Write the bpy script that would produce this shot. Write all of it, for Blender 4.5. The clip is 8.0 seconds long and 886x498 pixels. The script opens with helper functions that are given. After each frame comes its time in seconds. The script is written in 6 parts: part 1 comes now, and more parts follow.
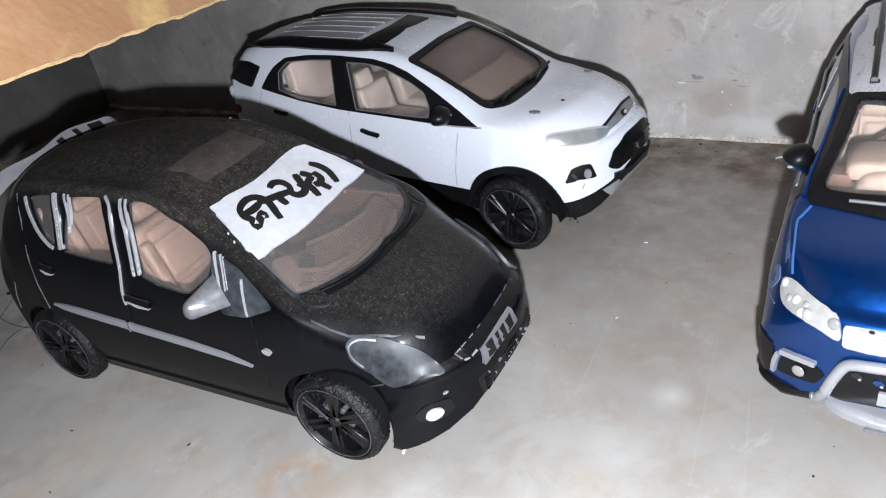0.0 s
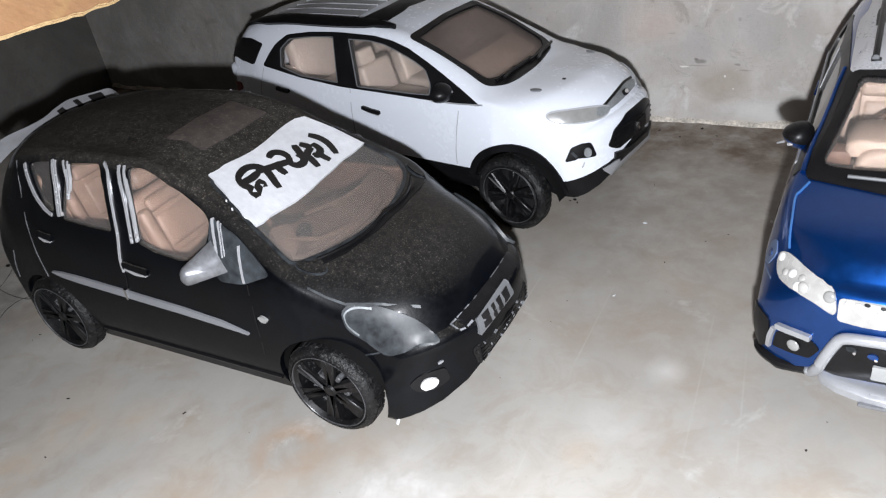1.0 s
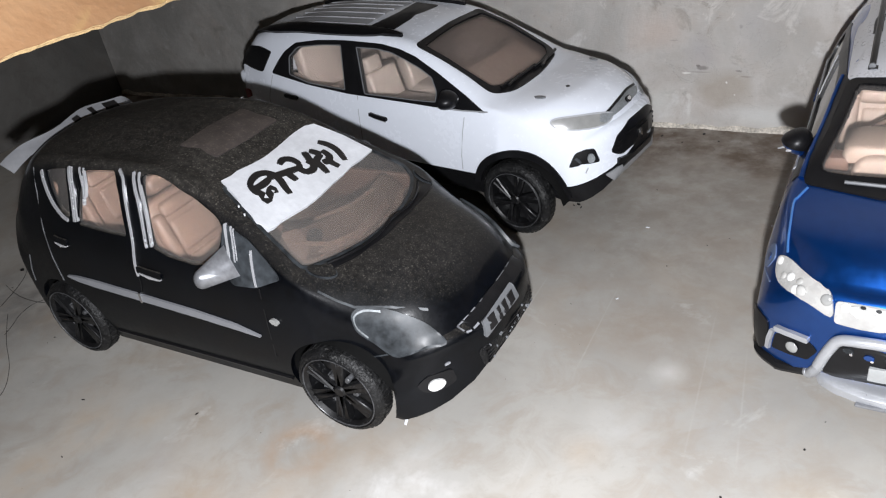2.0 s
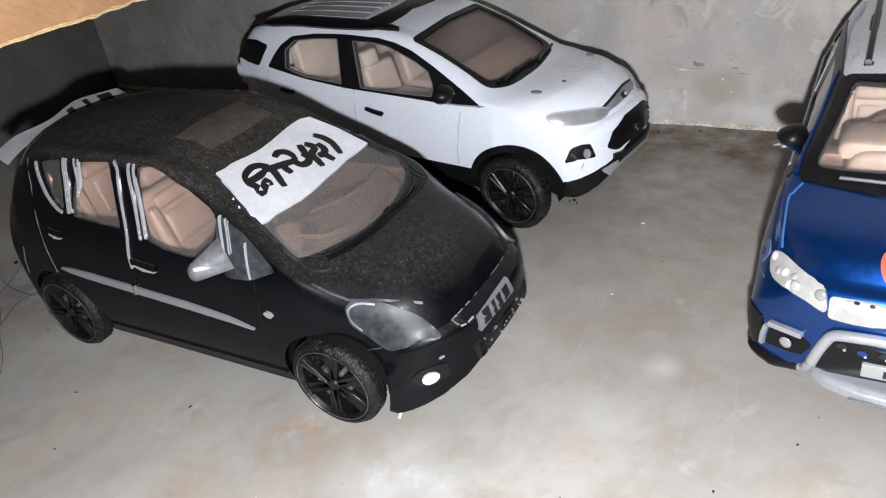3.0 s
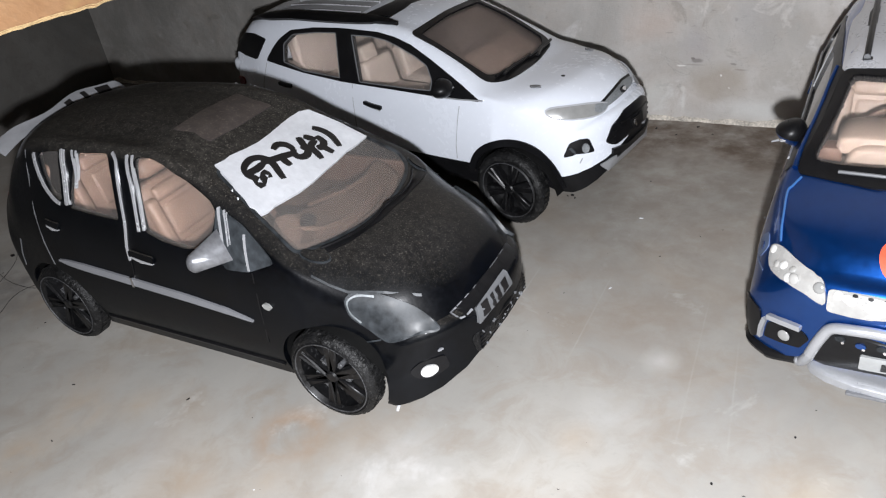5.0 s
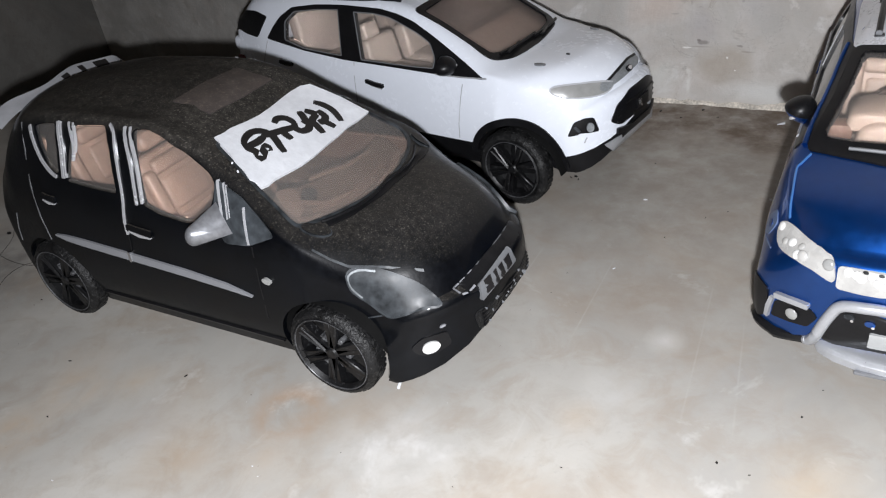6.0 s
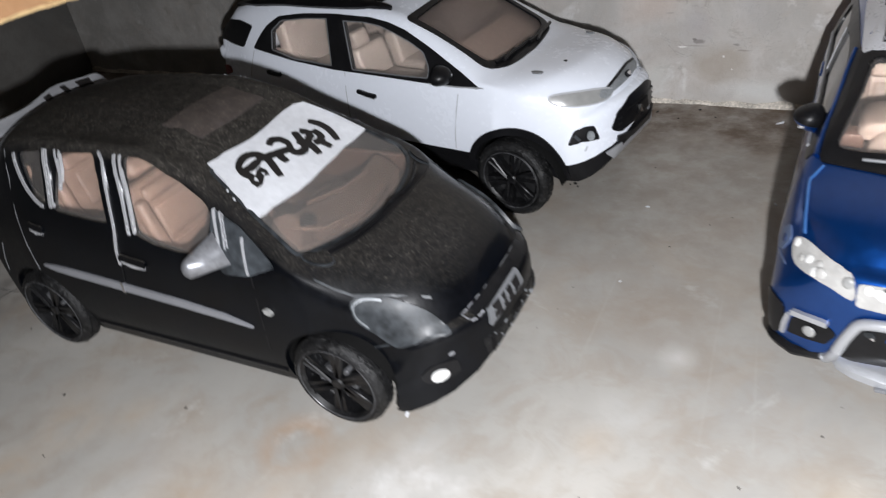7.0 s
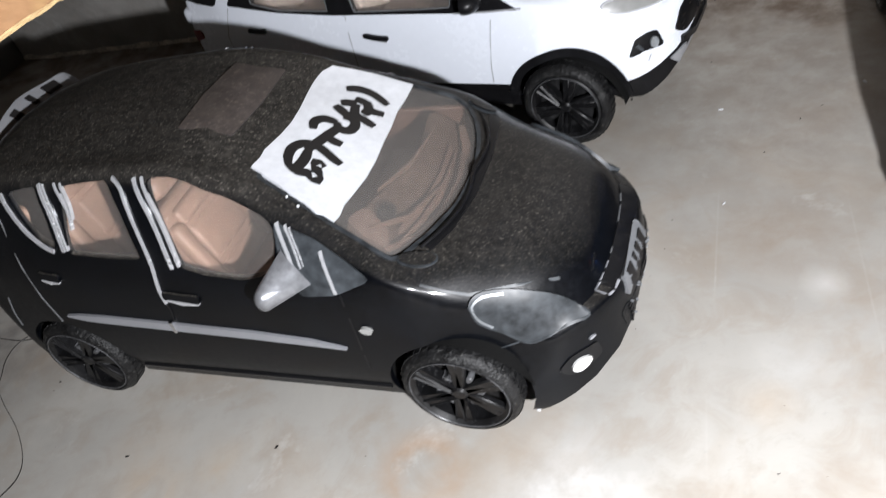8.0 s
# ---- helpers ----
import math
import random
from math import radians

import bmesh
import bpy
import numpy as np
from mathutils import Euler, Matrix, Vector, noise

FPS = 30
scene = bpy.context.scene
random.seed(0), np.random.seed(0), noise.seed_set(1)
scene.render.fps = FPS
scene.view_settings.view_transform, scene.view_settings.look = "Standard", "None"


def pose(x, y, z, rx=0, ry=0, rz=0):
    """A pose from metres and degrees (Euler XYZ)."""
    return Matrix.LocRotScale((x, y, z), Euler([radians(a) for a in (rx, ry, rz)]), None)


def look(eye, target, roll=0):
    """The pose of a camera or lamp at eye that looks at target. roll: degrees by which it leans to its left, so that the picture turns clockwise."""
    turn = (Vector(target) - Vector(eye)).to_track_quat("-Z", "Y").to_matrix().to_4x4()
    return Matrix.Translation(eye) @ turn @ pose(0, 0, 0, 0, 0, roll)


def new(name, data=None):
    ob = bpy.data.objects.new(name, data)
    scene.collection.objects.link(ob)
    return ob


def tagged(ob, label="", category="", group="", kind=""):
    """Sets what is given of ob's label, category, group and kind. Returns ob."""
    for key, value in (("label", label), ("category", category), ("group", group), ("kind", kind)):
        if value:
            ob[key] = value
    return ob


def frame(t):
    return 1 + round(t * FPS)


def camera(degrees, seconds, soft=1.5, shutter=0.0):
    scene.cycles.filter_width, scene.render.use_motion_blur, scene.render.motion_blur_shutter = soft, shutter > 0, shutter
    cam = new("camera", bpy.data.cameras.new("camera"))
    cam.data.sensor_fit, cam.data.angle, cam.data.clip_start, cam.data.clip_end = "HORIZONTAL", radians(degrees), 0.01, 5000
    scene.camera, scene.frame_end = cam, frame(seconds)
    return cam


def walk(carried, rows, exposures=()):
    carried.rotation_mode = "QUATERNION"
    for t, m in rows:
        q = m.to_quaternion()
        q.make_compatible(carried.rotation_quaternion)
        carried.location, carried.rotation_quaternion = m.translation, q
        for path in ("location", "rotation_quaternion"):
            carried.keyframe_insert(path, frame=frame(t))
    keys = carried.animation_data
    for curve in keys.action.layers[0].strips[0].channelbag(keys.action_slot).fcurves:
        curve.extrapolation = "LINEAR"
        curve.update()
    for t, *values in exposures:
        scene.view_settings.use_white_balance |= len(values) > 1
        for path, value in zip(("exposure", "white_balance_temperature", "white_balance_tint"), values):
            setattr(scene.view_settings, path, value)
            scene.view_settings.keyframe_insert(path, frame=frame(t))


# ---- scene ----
K = 1 / 32  # the toys are about 1:32; plans below are in full-size metres
cam = camera(60.0, 8.0, soft=1.2, shutter=0.6)
ROWS = [
    (0.0, (0.10971, -0.07199, 0.10147), (0.04033, 0.03582, 0.02360), -10.62),
    (0.5, (0.11009, -0.07240, 0.10020), (0.04073, 0.03541, 0.02231), -10.32),
    (1.0, (0.11100, -0.07384, 0.09789), (0.04140, 0.03323, 0.01920), -9.79),
    (1.5, (0.11182, -0.07614, 0.09992), (0.04130, 0.03093, 0.02204), -10.11),
    (3.0, (0.11248, -0.07651, 0.09910), (0.04269, 0.03061, 0.02064), -9.54),
    (3.5, (0.11267, -0.07624, 0.09862), (0.04342, 0.03108, 0.01997), -9.35),
    (4.0, (0.11229, -0.07653, 0.09874), (0.04321, 0.03089, 0.02007), -9.30),
    (5.5, (0.11194, -0.07758, 0.09716), (0.04309, 0.02968, 0.01806), -8.81),
    (6.0, (0.11091, -0.07767, 0.09485), (0.04238, 0.02900, 0.01467), -8.60),
    (6.5, (0.11173, -0.07664, 0.09557), (0.04353, 0.03031, 0.01550), -8.78),
    (6.8, (0.11047, -0.07545, 0.09451), (0.04257, 0.03180, 0.01459), -8.97),
    (7.0, (0.10514, -0.07312, 0.09817), (0.03947, 0.03363, 0.01576), -9.72),
    (7.2, (0.09832, -0.07048, 0.10110), (0.03328, 0.03617, 0.01806), -12.01),
    (7.3, (0.09435, -0.06791, 0.10255), (0.03101, 0.03838, 0.01776), -13.59),
    (7.4, (0.09005, -0.06682, 0.10342), (0.02730, 0.03830, 0.01675), -15.84),
    (7.5, (0.08631, -0.06445, 0.10416), (0.02355, 0.03777, 0.01410), -18.17),
    (7.7, (0.08065, -0.06103, 0.09991), (0.02101, 0.03997, 0.00641), -19.62),
    (8.0, (0.07495, -0.06027, 0.09812), (0.01796, 0.03875, 0.00094), -19.71),
]
walk(cam, [(t, look(eye, target, roll)) for t, eye, target, roll in ROWS], exposures=[(0.0, 0.17, 6220, 10), (1.5, 0.05, 6480, 10), (4.5, 0.0, 6480, 10), (6.0, -0.08, 6500, 10), (6.5, -0.14, 6500, 10), (7.0, -0.08, 6500, 10), (7.4, 0.21, 6500, 10), (8.0, 0.28, 6520, 10)])

# ---- light: the phone's flash beside the lens, a dim room beyond ----
world = bpy.data.worlds.new("room")
scene.world = world
world.use_nodes = True
world.node_tree.nodes["Background"].inputs["Color"].default_value = (0.9, 0.95, 1.0, 1)
world.node_tree.nodes["Background"].inputs["Strength"].default_value = 0.0018
flash_data = bpy.data.lights.new("phone_flash", "POINT")
flash_data.energy, flash_data.shadow_soft_size, flash_data.color = 1.9, 0.0020, (0.967, 0.982, 1.03)
flash = new("phone_flash", flash_data)
FLASH_AT = look(*ROWS[3][1:4]) @ Vector((0.0005, -0.0145, 0.004))
flash.location = FLASH_AT
scene.view_settings.exposure = 0.0


# ---- materials ----
def material(name, base=(0.5, 0.5, 0.5), rough=0.5, metal=0.0, coat=0.0, vary=0.0, scale=200.0, bump=0.0, bump_scale=1500.0, transmission=0.0, ior=1.45, spec=0.5):
    m = bpy.data.materials.new(name)
    m.use_nodes = True
    nt = m.node_tree
    b = nt.nodes["Principled BSDF"]
    b.inputs["Base Color"].default_value = (*base, 1)
    b.inputs["Roughness"].default_value = rough
    b.inputs["Metallic"].default_value = metal
    b.inputs["Coat Weight"].default_value = coat
    b.inputs["Coat Roughness"].default_value = 0.06
    b.inputs["Transmission Weight"].default_value = transmission
    b.inputs["IOR"].default_value = ior
    b.inputs["Specular IOR Level"].default_value = spec
    coord = nt.nodes.new("ShaderNodeTexCoord")
    if vary:
        n1, n2 = nt.nodes.new("ShaderNodeTexNoise"), nt.nodes.new("ShaderNodeTexNoise")
        n1.inputs["Scale"].default_value, n2.inputs["Scale"].default_value = scale, scale * 9
        n1.inputs["Detail"].default_value = n2.inputs["Detail"].default_value = 5
        nt.links.new(coord.outputs["Object"], n1.inputs["Vector"])
        nt.links.new(coord.outputs["Object"], n2.inputs["Vector"])
        add = nt.nodes.new("ShaderNodeMath")
        add.operation = "ADD"
        nt.links.new(n1.outputs["Fac"], add.inputs[0])
        nt.links.new(n2.outputs["Fac"], add.inputs[1])
        ramp = nt.nodes.new("ShaderNodeMapRange")
        ramp.inputs["From Min"].default_value, ramp.inputs["From Max"].default_value = 0.65, 1.35
        ramp.inputs["To Min"].default_value, ramp.inputs["To Max"].default_value = 1 - vary, 1 + vary
        nt.links.new(add.outputs[0], ramp.inputs["Value"])
        mix = nt.nodes.new("ShaderNodeVectorMath")
        mix.operation = "SCALE"
        mix.inputs[0].default_value = base
        nt.links.new(ramp.outputs[0], mix.inputs["Scale"])
        nt.links.new(mix.outputs[0], b.inputs["Base Color"])
        rr = nt.nodes.new("ShaderNodeMapRange")
        rr.inputs["From Min"].default_value, rr.inputs["From Max"].default_value = 0.65, 1.35
        rr.inputs["To Min"].default_value, rr.inputs["To Max"].default_value = max(0.02, rough * 0.8), min(1, rough * 1.2)
        nt.links.new(add.outputs[0], rr.inputs["Value"])
        nt.links.new(rr.outputs[0], b.inputs["Roughness"])
    if bump:
        n3, bp = nt.nodes.new("ShaderNodeTexNoise"), nt.nodes.new("ShaderNodeBump")
        n3.inputs["Scale"].default_value, n3.inputs["Detail"].default_value = bump_scale, 4
        nt.links.new(coord.outputs["Object"], n3.inputs["Vector"])
        bp.inputs["Strength"].default_value, bp.inputs["Distance"].default_value = bump, 0.0004
        nt.links.new(n3.outputs["Fac"], bp.inputs["Height"])
        nt.links.new(bp.outputs[0], b.inputs["Normal"])
    return m


def nodes_of(m):
    nt = m.node_tree
    return nt, nt.nodes["Principled BSDF"], next(n for n in nt.nodes if n.type == "TEX_COORD")


def noise_node(nt, vector, scale, detail=5, rough=0.55, distortion=0.0):
    n = nt.nodes.new("ShaderNodeTexNoise")
    n.inputs["Scale"].default_value, n.inputs["Detail"].default_value, n.inputs["Roughness"].default_value = scale, detail, rough
    n.inputs["Distortion"].default_value = distortion
    nt.links.new(vector, n.inputs["Vector"])
    return n.outputs["Fac"]


def span(nt, value, lo, hi, a=0.0, b=1.0):
    n = nt.nodes.new("ShaderNodeMapRange")
    for key, v in zip(("From Min", "From Max", "To Min", "To Max"), (lo, hi, a, b)):
        n.inputs[key].default_value = v
    nt.links.new(value, n.inputs["Value"])
    return n.outputs[0]


def blend(nt, fac, a, b):
    n = nt.nodes.new("ShaderNodeMix")
    n.data_type = "RGBA"
    nt.links.new(fac, n.inputs["Factor"])
    for key, v in (("A", a), ("B", b)):
        socket = next(s for s in n.inputs if s.name == key and s.type == "RGBA")
        if isinstance(v, tuple):
            socket.default_value = (*v, 1)
        else:
            nt.links.new(v, socket)
    return next(s for s in n.outputs if s.type == "RGBA")


def cement(name, light, dark, stain, pale, glossy, rough):
    """Trowelled cement: cloudy greys, rusty stains, pale scuffs, fine pits."""
    m = material(name, light, 0.5)
    nt, b, coord = nodes_of(m)
    v = coord.outputs["Object"]
    c = blend(nt, span(nt, noise_node(nt, v, 22, 6, 0.6, 0.6), 0.36, 0.66), dark, light)
    c = blend(nt, span(nt, noise_node(nt, v, 38, 5, 0.62, 0.4), 0.51, 0.72, 0, 0.62), c, stain)
    c = blend(nt, span(nt, noise_node(nt, v, 95, 5, 0.65, 0.8), 0.52, 0.72, 0, 0.45), c, tuple(k * 0.86 for k in stain))
    c = blend(nt, span(nt, noise_node(nt, v, 55, 5, 0.7, 0.4), 0.6, 0.72, 0, 0.7), c, pale)
    c = blend(nt, span(nt, noise_node(nt, v, 130, 6, 0.7, 0.5), 0.50, 0.66, 0, 0.5), c, tuple(0.6 * d + 0.4 * e for d, e in zip(dark, stain)))
    c = blend(nt, span(nt, noise_node(nt, v, 900, 3, 0.6), 0.60, 0.75, 0, 0.45), c, dark)
    nt.links.new(c, b.inputs["Base Color"])
    nt.links.new(span(nt, noise_node(nt, v, 60, 5), 0.3, 0.7, *glossy), b.inputs["Roughness"])
    bp = nt.nodes.new("ShaderNodeBump")
    bp.inputs["Strength"].default_value, bp.inputs["Distance"].default_value = rough, 0.0006
    nt.links.new(noise_node(nt, v, 420, 6, 0.65), bp.inputs["Height"])
    nt.links.new(bp.outputs[0], b.inputs["Normal"])
    return m


SCRATCHES = (((2.177, 1.80), (2.191, 0.85), 0.7), ((1.656, 1.78), (1.659, 1.40), 0.6), ((3.10, 1.40), (3.21, 0.45), 0.5), ((2.855, 1.75), (2.95, 0.45), 0.45), ((2.18, 0.33), (2.205, -0.10), 0.4), ((2.43, 2.9), (2.30, 2.2), 0.4))


def floor_marks(m):
    """Rust rings and blots where wet things stood, a pool of painted shade, a grimy band along the wall and a wider
    brown ramp before it.
    """
    nt, b, coord = nodes_of(m)
    v = coord.outputs["Object"]
    c = b.inputs["Base Color"].links[0].from_socket
    sep = nt.nodes.new("ShaderNodeSeparateXYZ")
    nt.links.new(v, sep.inputs[0])
    wobble = noise_node(nt, v, 110, 5, 0.65)

    def mixed(fac, colour):
        mul = nt.nodes.new("ShaderNodeMath")
        mul.operation = "MULTIPLY"
        nt.links.new(fac, mul.inputs[0])
        nt.links.new(span(nt, wobble, 0.38, 0.62, 0.25, 1.0), mul.inputs[1])
        return blend(nt, mul.outputs[0], c, colour)

    for x, y, r, wide, amount, colour in (
        (0.90, -0.245, 0.165, 0.10, 0.62, (0.36, 0.245, 0.160)), (1.06, -0.30, 0.0, 0.14, 0.5, (0.37, 0.25, 0.165)), (0.53, -0.74, 0.0, 0.36, 0.75, (0.37, 0.285, 0.205)), (0.98, -0.58, 0.0, 0.26, 0.55, (0.41, 0.32, 0.235)),
        (-0.21, -0.40, 0.0, 0.22, 0.8, (0.41, 0.33, 0.245)), (-0.55, -0.60, 0.12, 0.14, 0.5, (0.47, 0.37, 0.27)), (-0.75, -0.35, 0.0, 0.30, 0.5, (0.40, 0.31, 0.225)), (-0.6, -1.0, 0.1, 0.2, 0.6, (0.42, 0.33, 0.24)),
        (2.50, 1.42, 0.0, 0.42, 0.75, (0.285, 0.215, 0.155)), (2.15, 1.30, 0.0, 0.24, 0.6, (0.30, 0.24, 0.18)), (2.72, 1.06, 0.0, 0.15, 0.6, (0.66, 0.65, 0.63)), (2.6, 0.55, 0.0, 0.30, 0.5, (0.50, 0.50, 0.485)), (2.45, 0.30, 0.0, 0.18, 0.45, (0.46, 0.36, 0.26)), (1.6, -0.25, 0.0, 0.45, 0.5, (0.66, 0.65, 0.63)), (3.6, 0.25, 0.0, 0.35, 0.5, (0.48, 0.37, 0.25)),
        # The last entry paints the shade on the floor behind the black car.
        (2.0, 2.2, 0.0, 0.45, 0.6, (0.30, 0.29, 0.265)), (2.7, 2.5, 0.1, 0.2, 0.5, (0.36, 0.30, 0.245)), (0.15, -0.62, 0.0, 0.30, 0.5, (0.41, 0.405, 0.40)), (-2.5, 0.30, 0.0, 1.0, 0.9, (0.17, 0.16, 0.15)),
    ):
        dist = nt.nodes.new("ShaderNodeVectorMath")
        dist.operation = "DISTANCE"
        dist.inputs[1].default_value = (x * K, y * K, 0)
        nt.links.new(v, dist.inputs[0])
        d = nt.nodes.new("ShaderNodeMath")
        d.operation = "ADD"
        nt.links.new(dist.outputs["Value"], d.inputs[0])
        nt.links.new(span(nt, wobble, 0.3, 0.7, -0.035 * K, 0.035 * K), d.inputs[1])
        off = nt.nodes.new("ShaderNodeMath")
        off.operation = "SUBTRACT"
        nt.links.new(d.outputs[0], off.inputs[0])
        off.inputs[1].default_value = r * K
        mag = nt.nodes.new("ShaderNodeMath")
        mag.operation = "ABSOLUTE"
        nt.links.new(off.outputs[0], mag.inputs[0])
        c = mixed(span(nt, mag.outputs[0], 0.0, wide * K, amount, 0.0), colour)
    for (x0, y0), (x1, y1), amount in SCRATCHES:
        a, b2 = Vector((x0 * K, y0 * K, 0)), Vector((x1 * K, y1 * K, 0))
        way, mid = (b2 - a).normalized(), (a + b2) / 2
        masks = []
        for axis, lo, hi in ((Vector((-way.y, way.x, 0)), 0.002 * K, 0.008 * K), (way, (b2 - a).length * 0.35, (b2 - a).length * 0.55)):
            dot = nt.nodes.new("ShaderNodeVectorMath")
            dot.operation = "DOT_PRODUCT"
            nt.links.new(v, dot.inputs[0])
            dot.inputs[1].default_value = axis
            off = nt.nodes.new("ShaderNodeMath")
            off.operation = "SUBTRACT"
            nt.links.new(dot.outputs["Value"], off.inputs[0])
            off.inputs[1].default_value = mid.dot(axis)
            mag = nt.nodes.new("ShaderNodeMath")
            mag.operation = "ABSOLUTE"
            nt.links.new(off.outputs[0], mag.inputs[0])
            masks.append(span(nt, mag.outputs[0], lo, hi, 1.0, 0.0))
        both = nt.nodes.new("ShaderNodeMath")
        both.operation = "MULTIPLY"
        nt.links.new(masks[0], both.inputs[0])
        nt.links.new(span(nt, masks[1], 0, 1, 0, amount * 0.32), both.inputs[1])
        c = mixed(both.outputs[0], (0.58, 0.57, 0.55))
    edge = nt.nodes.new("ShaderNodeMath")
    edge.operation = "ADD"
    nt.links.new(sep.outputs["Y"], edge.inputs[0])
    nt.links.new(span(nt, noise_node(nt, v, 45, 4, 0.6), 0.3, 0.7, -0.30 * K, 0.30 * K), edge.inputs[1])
    # Wide ramp: the floor turns browner and darker towards the wall.
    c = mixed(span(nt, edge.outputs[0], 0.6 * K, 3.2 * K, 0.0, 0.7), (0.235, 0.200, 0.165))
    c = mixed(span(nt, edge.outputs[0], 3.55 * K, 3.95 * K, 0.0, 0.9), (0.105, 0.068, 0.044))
    nt.links.new(c, b.inputs["Base Color"])


def scratches(m):
    """Fine pale scratches dragged across the trowelled skin, two ways."""
    nt, b, coord = nodes_of(m)
    c = b.inputs["Base Color"].links[0].from_socket
    for turn, stretch, pale in ((25, 14, (0.56, 0.55, 0.53)), (-50, 11, (0.25, 0.235, 0.215)), (70, 16, (0.52, 0.50, 0.47))):
        mp = nt.nodes.new("ShaderNodeMapping")
        mp.inputs["Rotation"].default_value = (0, 0, radians(turn))
        mp.inputs["Scale"].default_value = (1, stretch, 1)
        nt.links.new(coord.outputs["Object"], mp.inputs["Vector"])
        c = blend(nt, span(nt, noise_node(nt, mp.outputs[0], 70, 5, 0.6, 0.3), 0.62, 0.76, 0, 0.04), c, pale)
    nt.links.new(c, b.inputs["Base Color"])


FLOOR = cement("floor_cement", (0.43, 0.412, 0.378), (0.335, 0.322, 0.298), (0.33, 0.265, 0.200), (0.54, 0.53, 0.51), (0.40, 0.62), 0.07)
scratches(FLOOR)
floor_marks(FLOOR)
# Wall cement darkened in its base colour to stand for the dim left side.
SHADED_SIDE_WALL = cement("shaded_side_wall_cement", (0.115, 0.110, 0.102), (0.062, 0.060, 0.056), (0.095, 0.083, 0.072), (0.14, 0.137, 0.128), (0.6, 0.85), 0.3)
WALL = cement("wall_cement", (0.52, 0.498, 0.472), (0.34, 0.328, 0.31), (0.47, 0.405, 0.355), (0.66, 0.655, 0.645), (0.6, 0.85), 0.4)


def spot(nt, vector, at, size, soft, amount):
    """A ragged blotch on an upright wall: strongest at its middle, gone at its rim."""
    warp = nt.nodes.new("ShaderNodeTexNoise")
    warp.inputs["Scale"].default_value, warp.inputs["Detail"].default_value = 0.55 / max(size), 5
    nt.links.new(vector, warp.inputs["Vector"])
    shift = nt.nodes.new("ShaderNodeVectorMath")
    shift.operation = "MULTIPLY_ADD"
    nt.links.new(warp.outputs["Color"], shift.inputs[0])
    shift.inputs[1].default_value = (size[0] * 1.8, 0, size[1] * 1.8)
    nt.links.new(vector, shift.inputs[2])
    scale = nt.nodes.new("ShaderNodeVectorMath")
    scale.operation = "MULTIPLY_ADD"
    nt.links.new(shift.outputs[0], scale.inputs[0])
    scale.inputs[1].default_value = (1 / size[0], 0, 1 / size[1])
    scale.inputs[2].default_value = (-at[0] / size[0] - 0.9, 0, -at[1] / size[1] - 0.9)
    far = nt.nodes.new("ShaderNodeVectorMath")
    far.operation = "LENGTH"
    nt.links.new(scale.outputs[0], far.inputs[0])
    return span(nt, far.outputs["Value"], 1 - soft, 1.0, amount, 0.0)


def wall_marks(m):
    """Flaked patches, hairline cracks and damp blotches in the plaster, and shade painted in by the left corner."""
    nt, b, coord = nodes_of(m)
    v = coord.outputs["Object"]
    c = b.inputs["Base Color"].links[0].from_socket
    c = blend(nt, span(nt, noise_node(nt, v, 70, 6, 0.7, 0.8), 0.60, 0.66, 0, 0.7), c, (0.58, 0.56, 0.53))
    c = blend(nt, span(nt, noise_node(nt, v, 95, 5, 0.65, 1.2), 0.62, 0.70, 0, 0.65), c, (0.27, 0.255, 0.23))
    c = blend(nt, span(nt, noise_node(nt, v, 16, 3, 0.5, 1.0), 0.50, 0.70, 0, 0.5), c, (0.40, 0.365, 0.32))
    # Painted shade: the plaster's colour sinks towards the left corner.
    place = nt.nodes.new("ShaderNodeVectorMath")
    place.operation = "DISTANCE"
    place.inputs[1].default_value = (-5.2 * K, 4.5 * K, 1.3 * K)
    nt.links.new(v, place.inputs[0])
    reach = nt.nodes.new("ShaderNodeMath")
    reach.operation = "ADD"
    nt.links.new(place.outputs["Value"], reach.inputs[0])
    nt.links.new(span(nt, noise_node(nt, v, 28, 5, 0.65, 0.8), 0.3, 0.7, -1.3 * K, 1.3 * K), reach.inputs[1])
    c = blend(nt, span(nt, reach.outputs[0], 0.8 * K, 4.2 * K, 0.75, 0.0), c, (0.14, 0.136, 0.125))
    ridge = nt.nodes.new("ShaderNodeMath")
    ridge.operation = "SUBTRACT"
    nt.links.new(noise_node(nt, v, 34, 6, 0.6, 2.0), ridge.inputs[0])
    ridge.inputs[1].default_value = 0.5
    mag = nt.nodes.new("ShaderNodeMath")
    mag.operation = "ABSOLUTE"
    nt.links.new(ridge.outputs[0], mag.inputs[0])
    where = span(nt, noise_node(nt, v, 20, 2), 0.52, 0.62)
    mul = nt.nodes.new("ShaderNodeMath")
    mul.operation = "MULTIPLY"
    nt.links.new(span(nt, mag.outputs[0], 0.0, 0.005, 0.32, 0.0), mul.inputs[0])
    nt.links.new(where, mul.inputs[1])
    c = blend(nt, mul.outputs[0], c, (0.20, 0.19, 0.175))
    for x, z, rx, rz, soft, amount, colour in WALL_SPOTS:
        c = blend(nt, spot(nt, v, (x, z), (rx, rz), soft, amount), c, colour)
    nt.links.new(c, b.inputs["Base Color"])


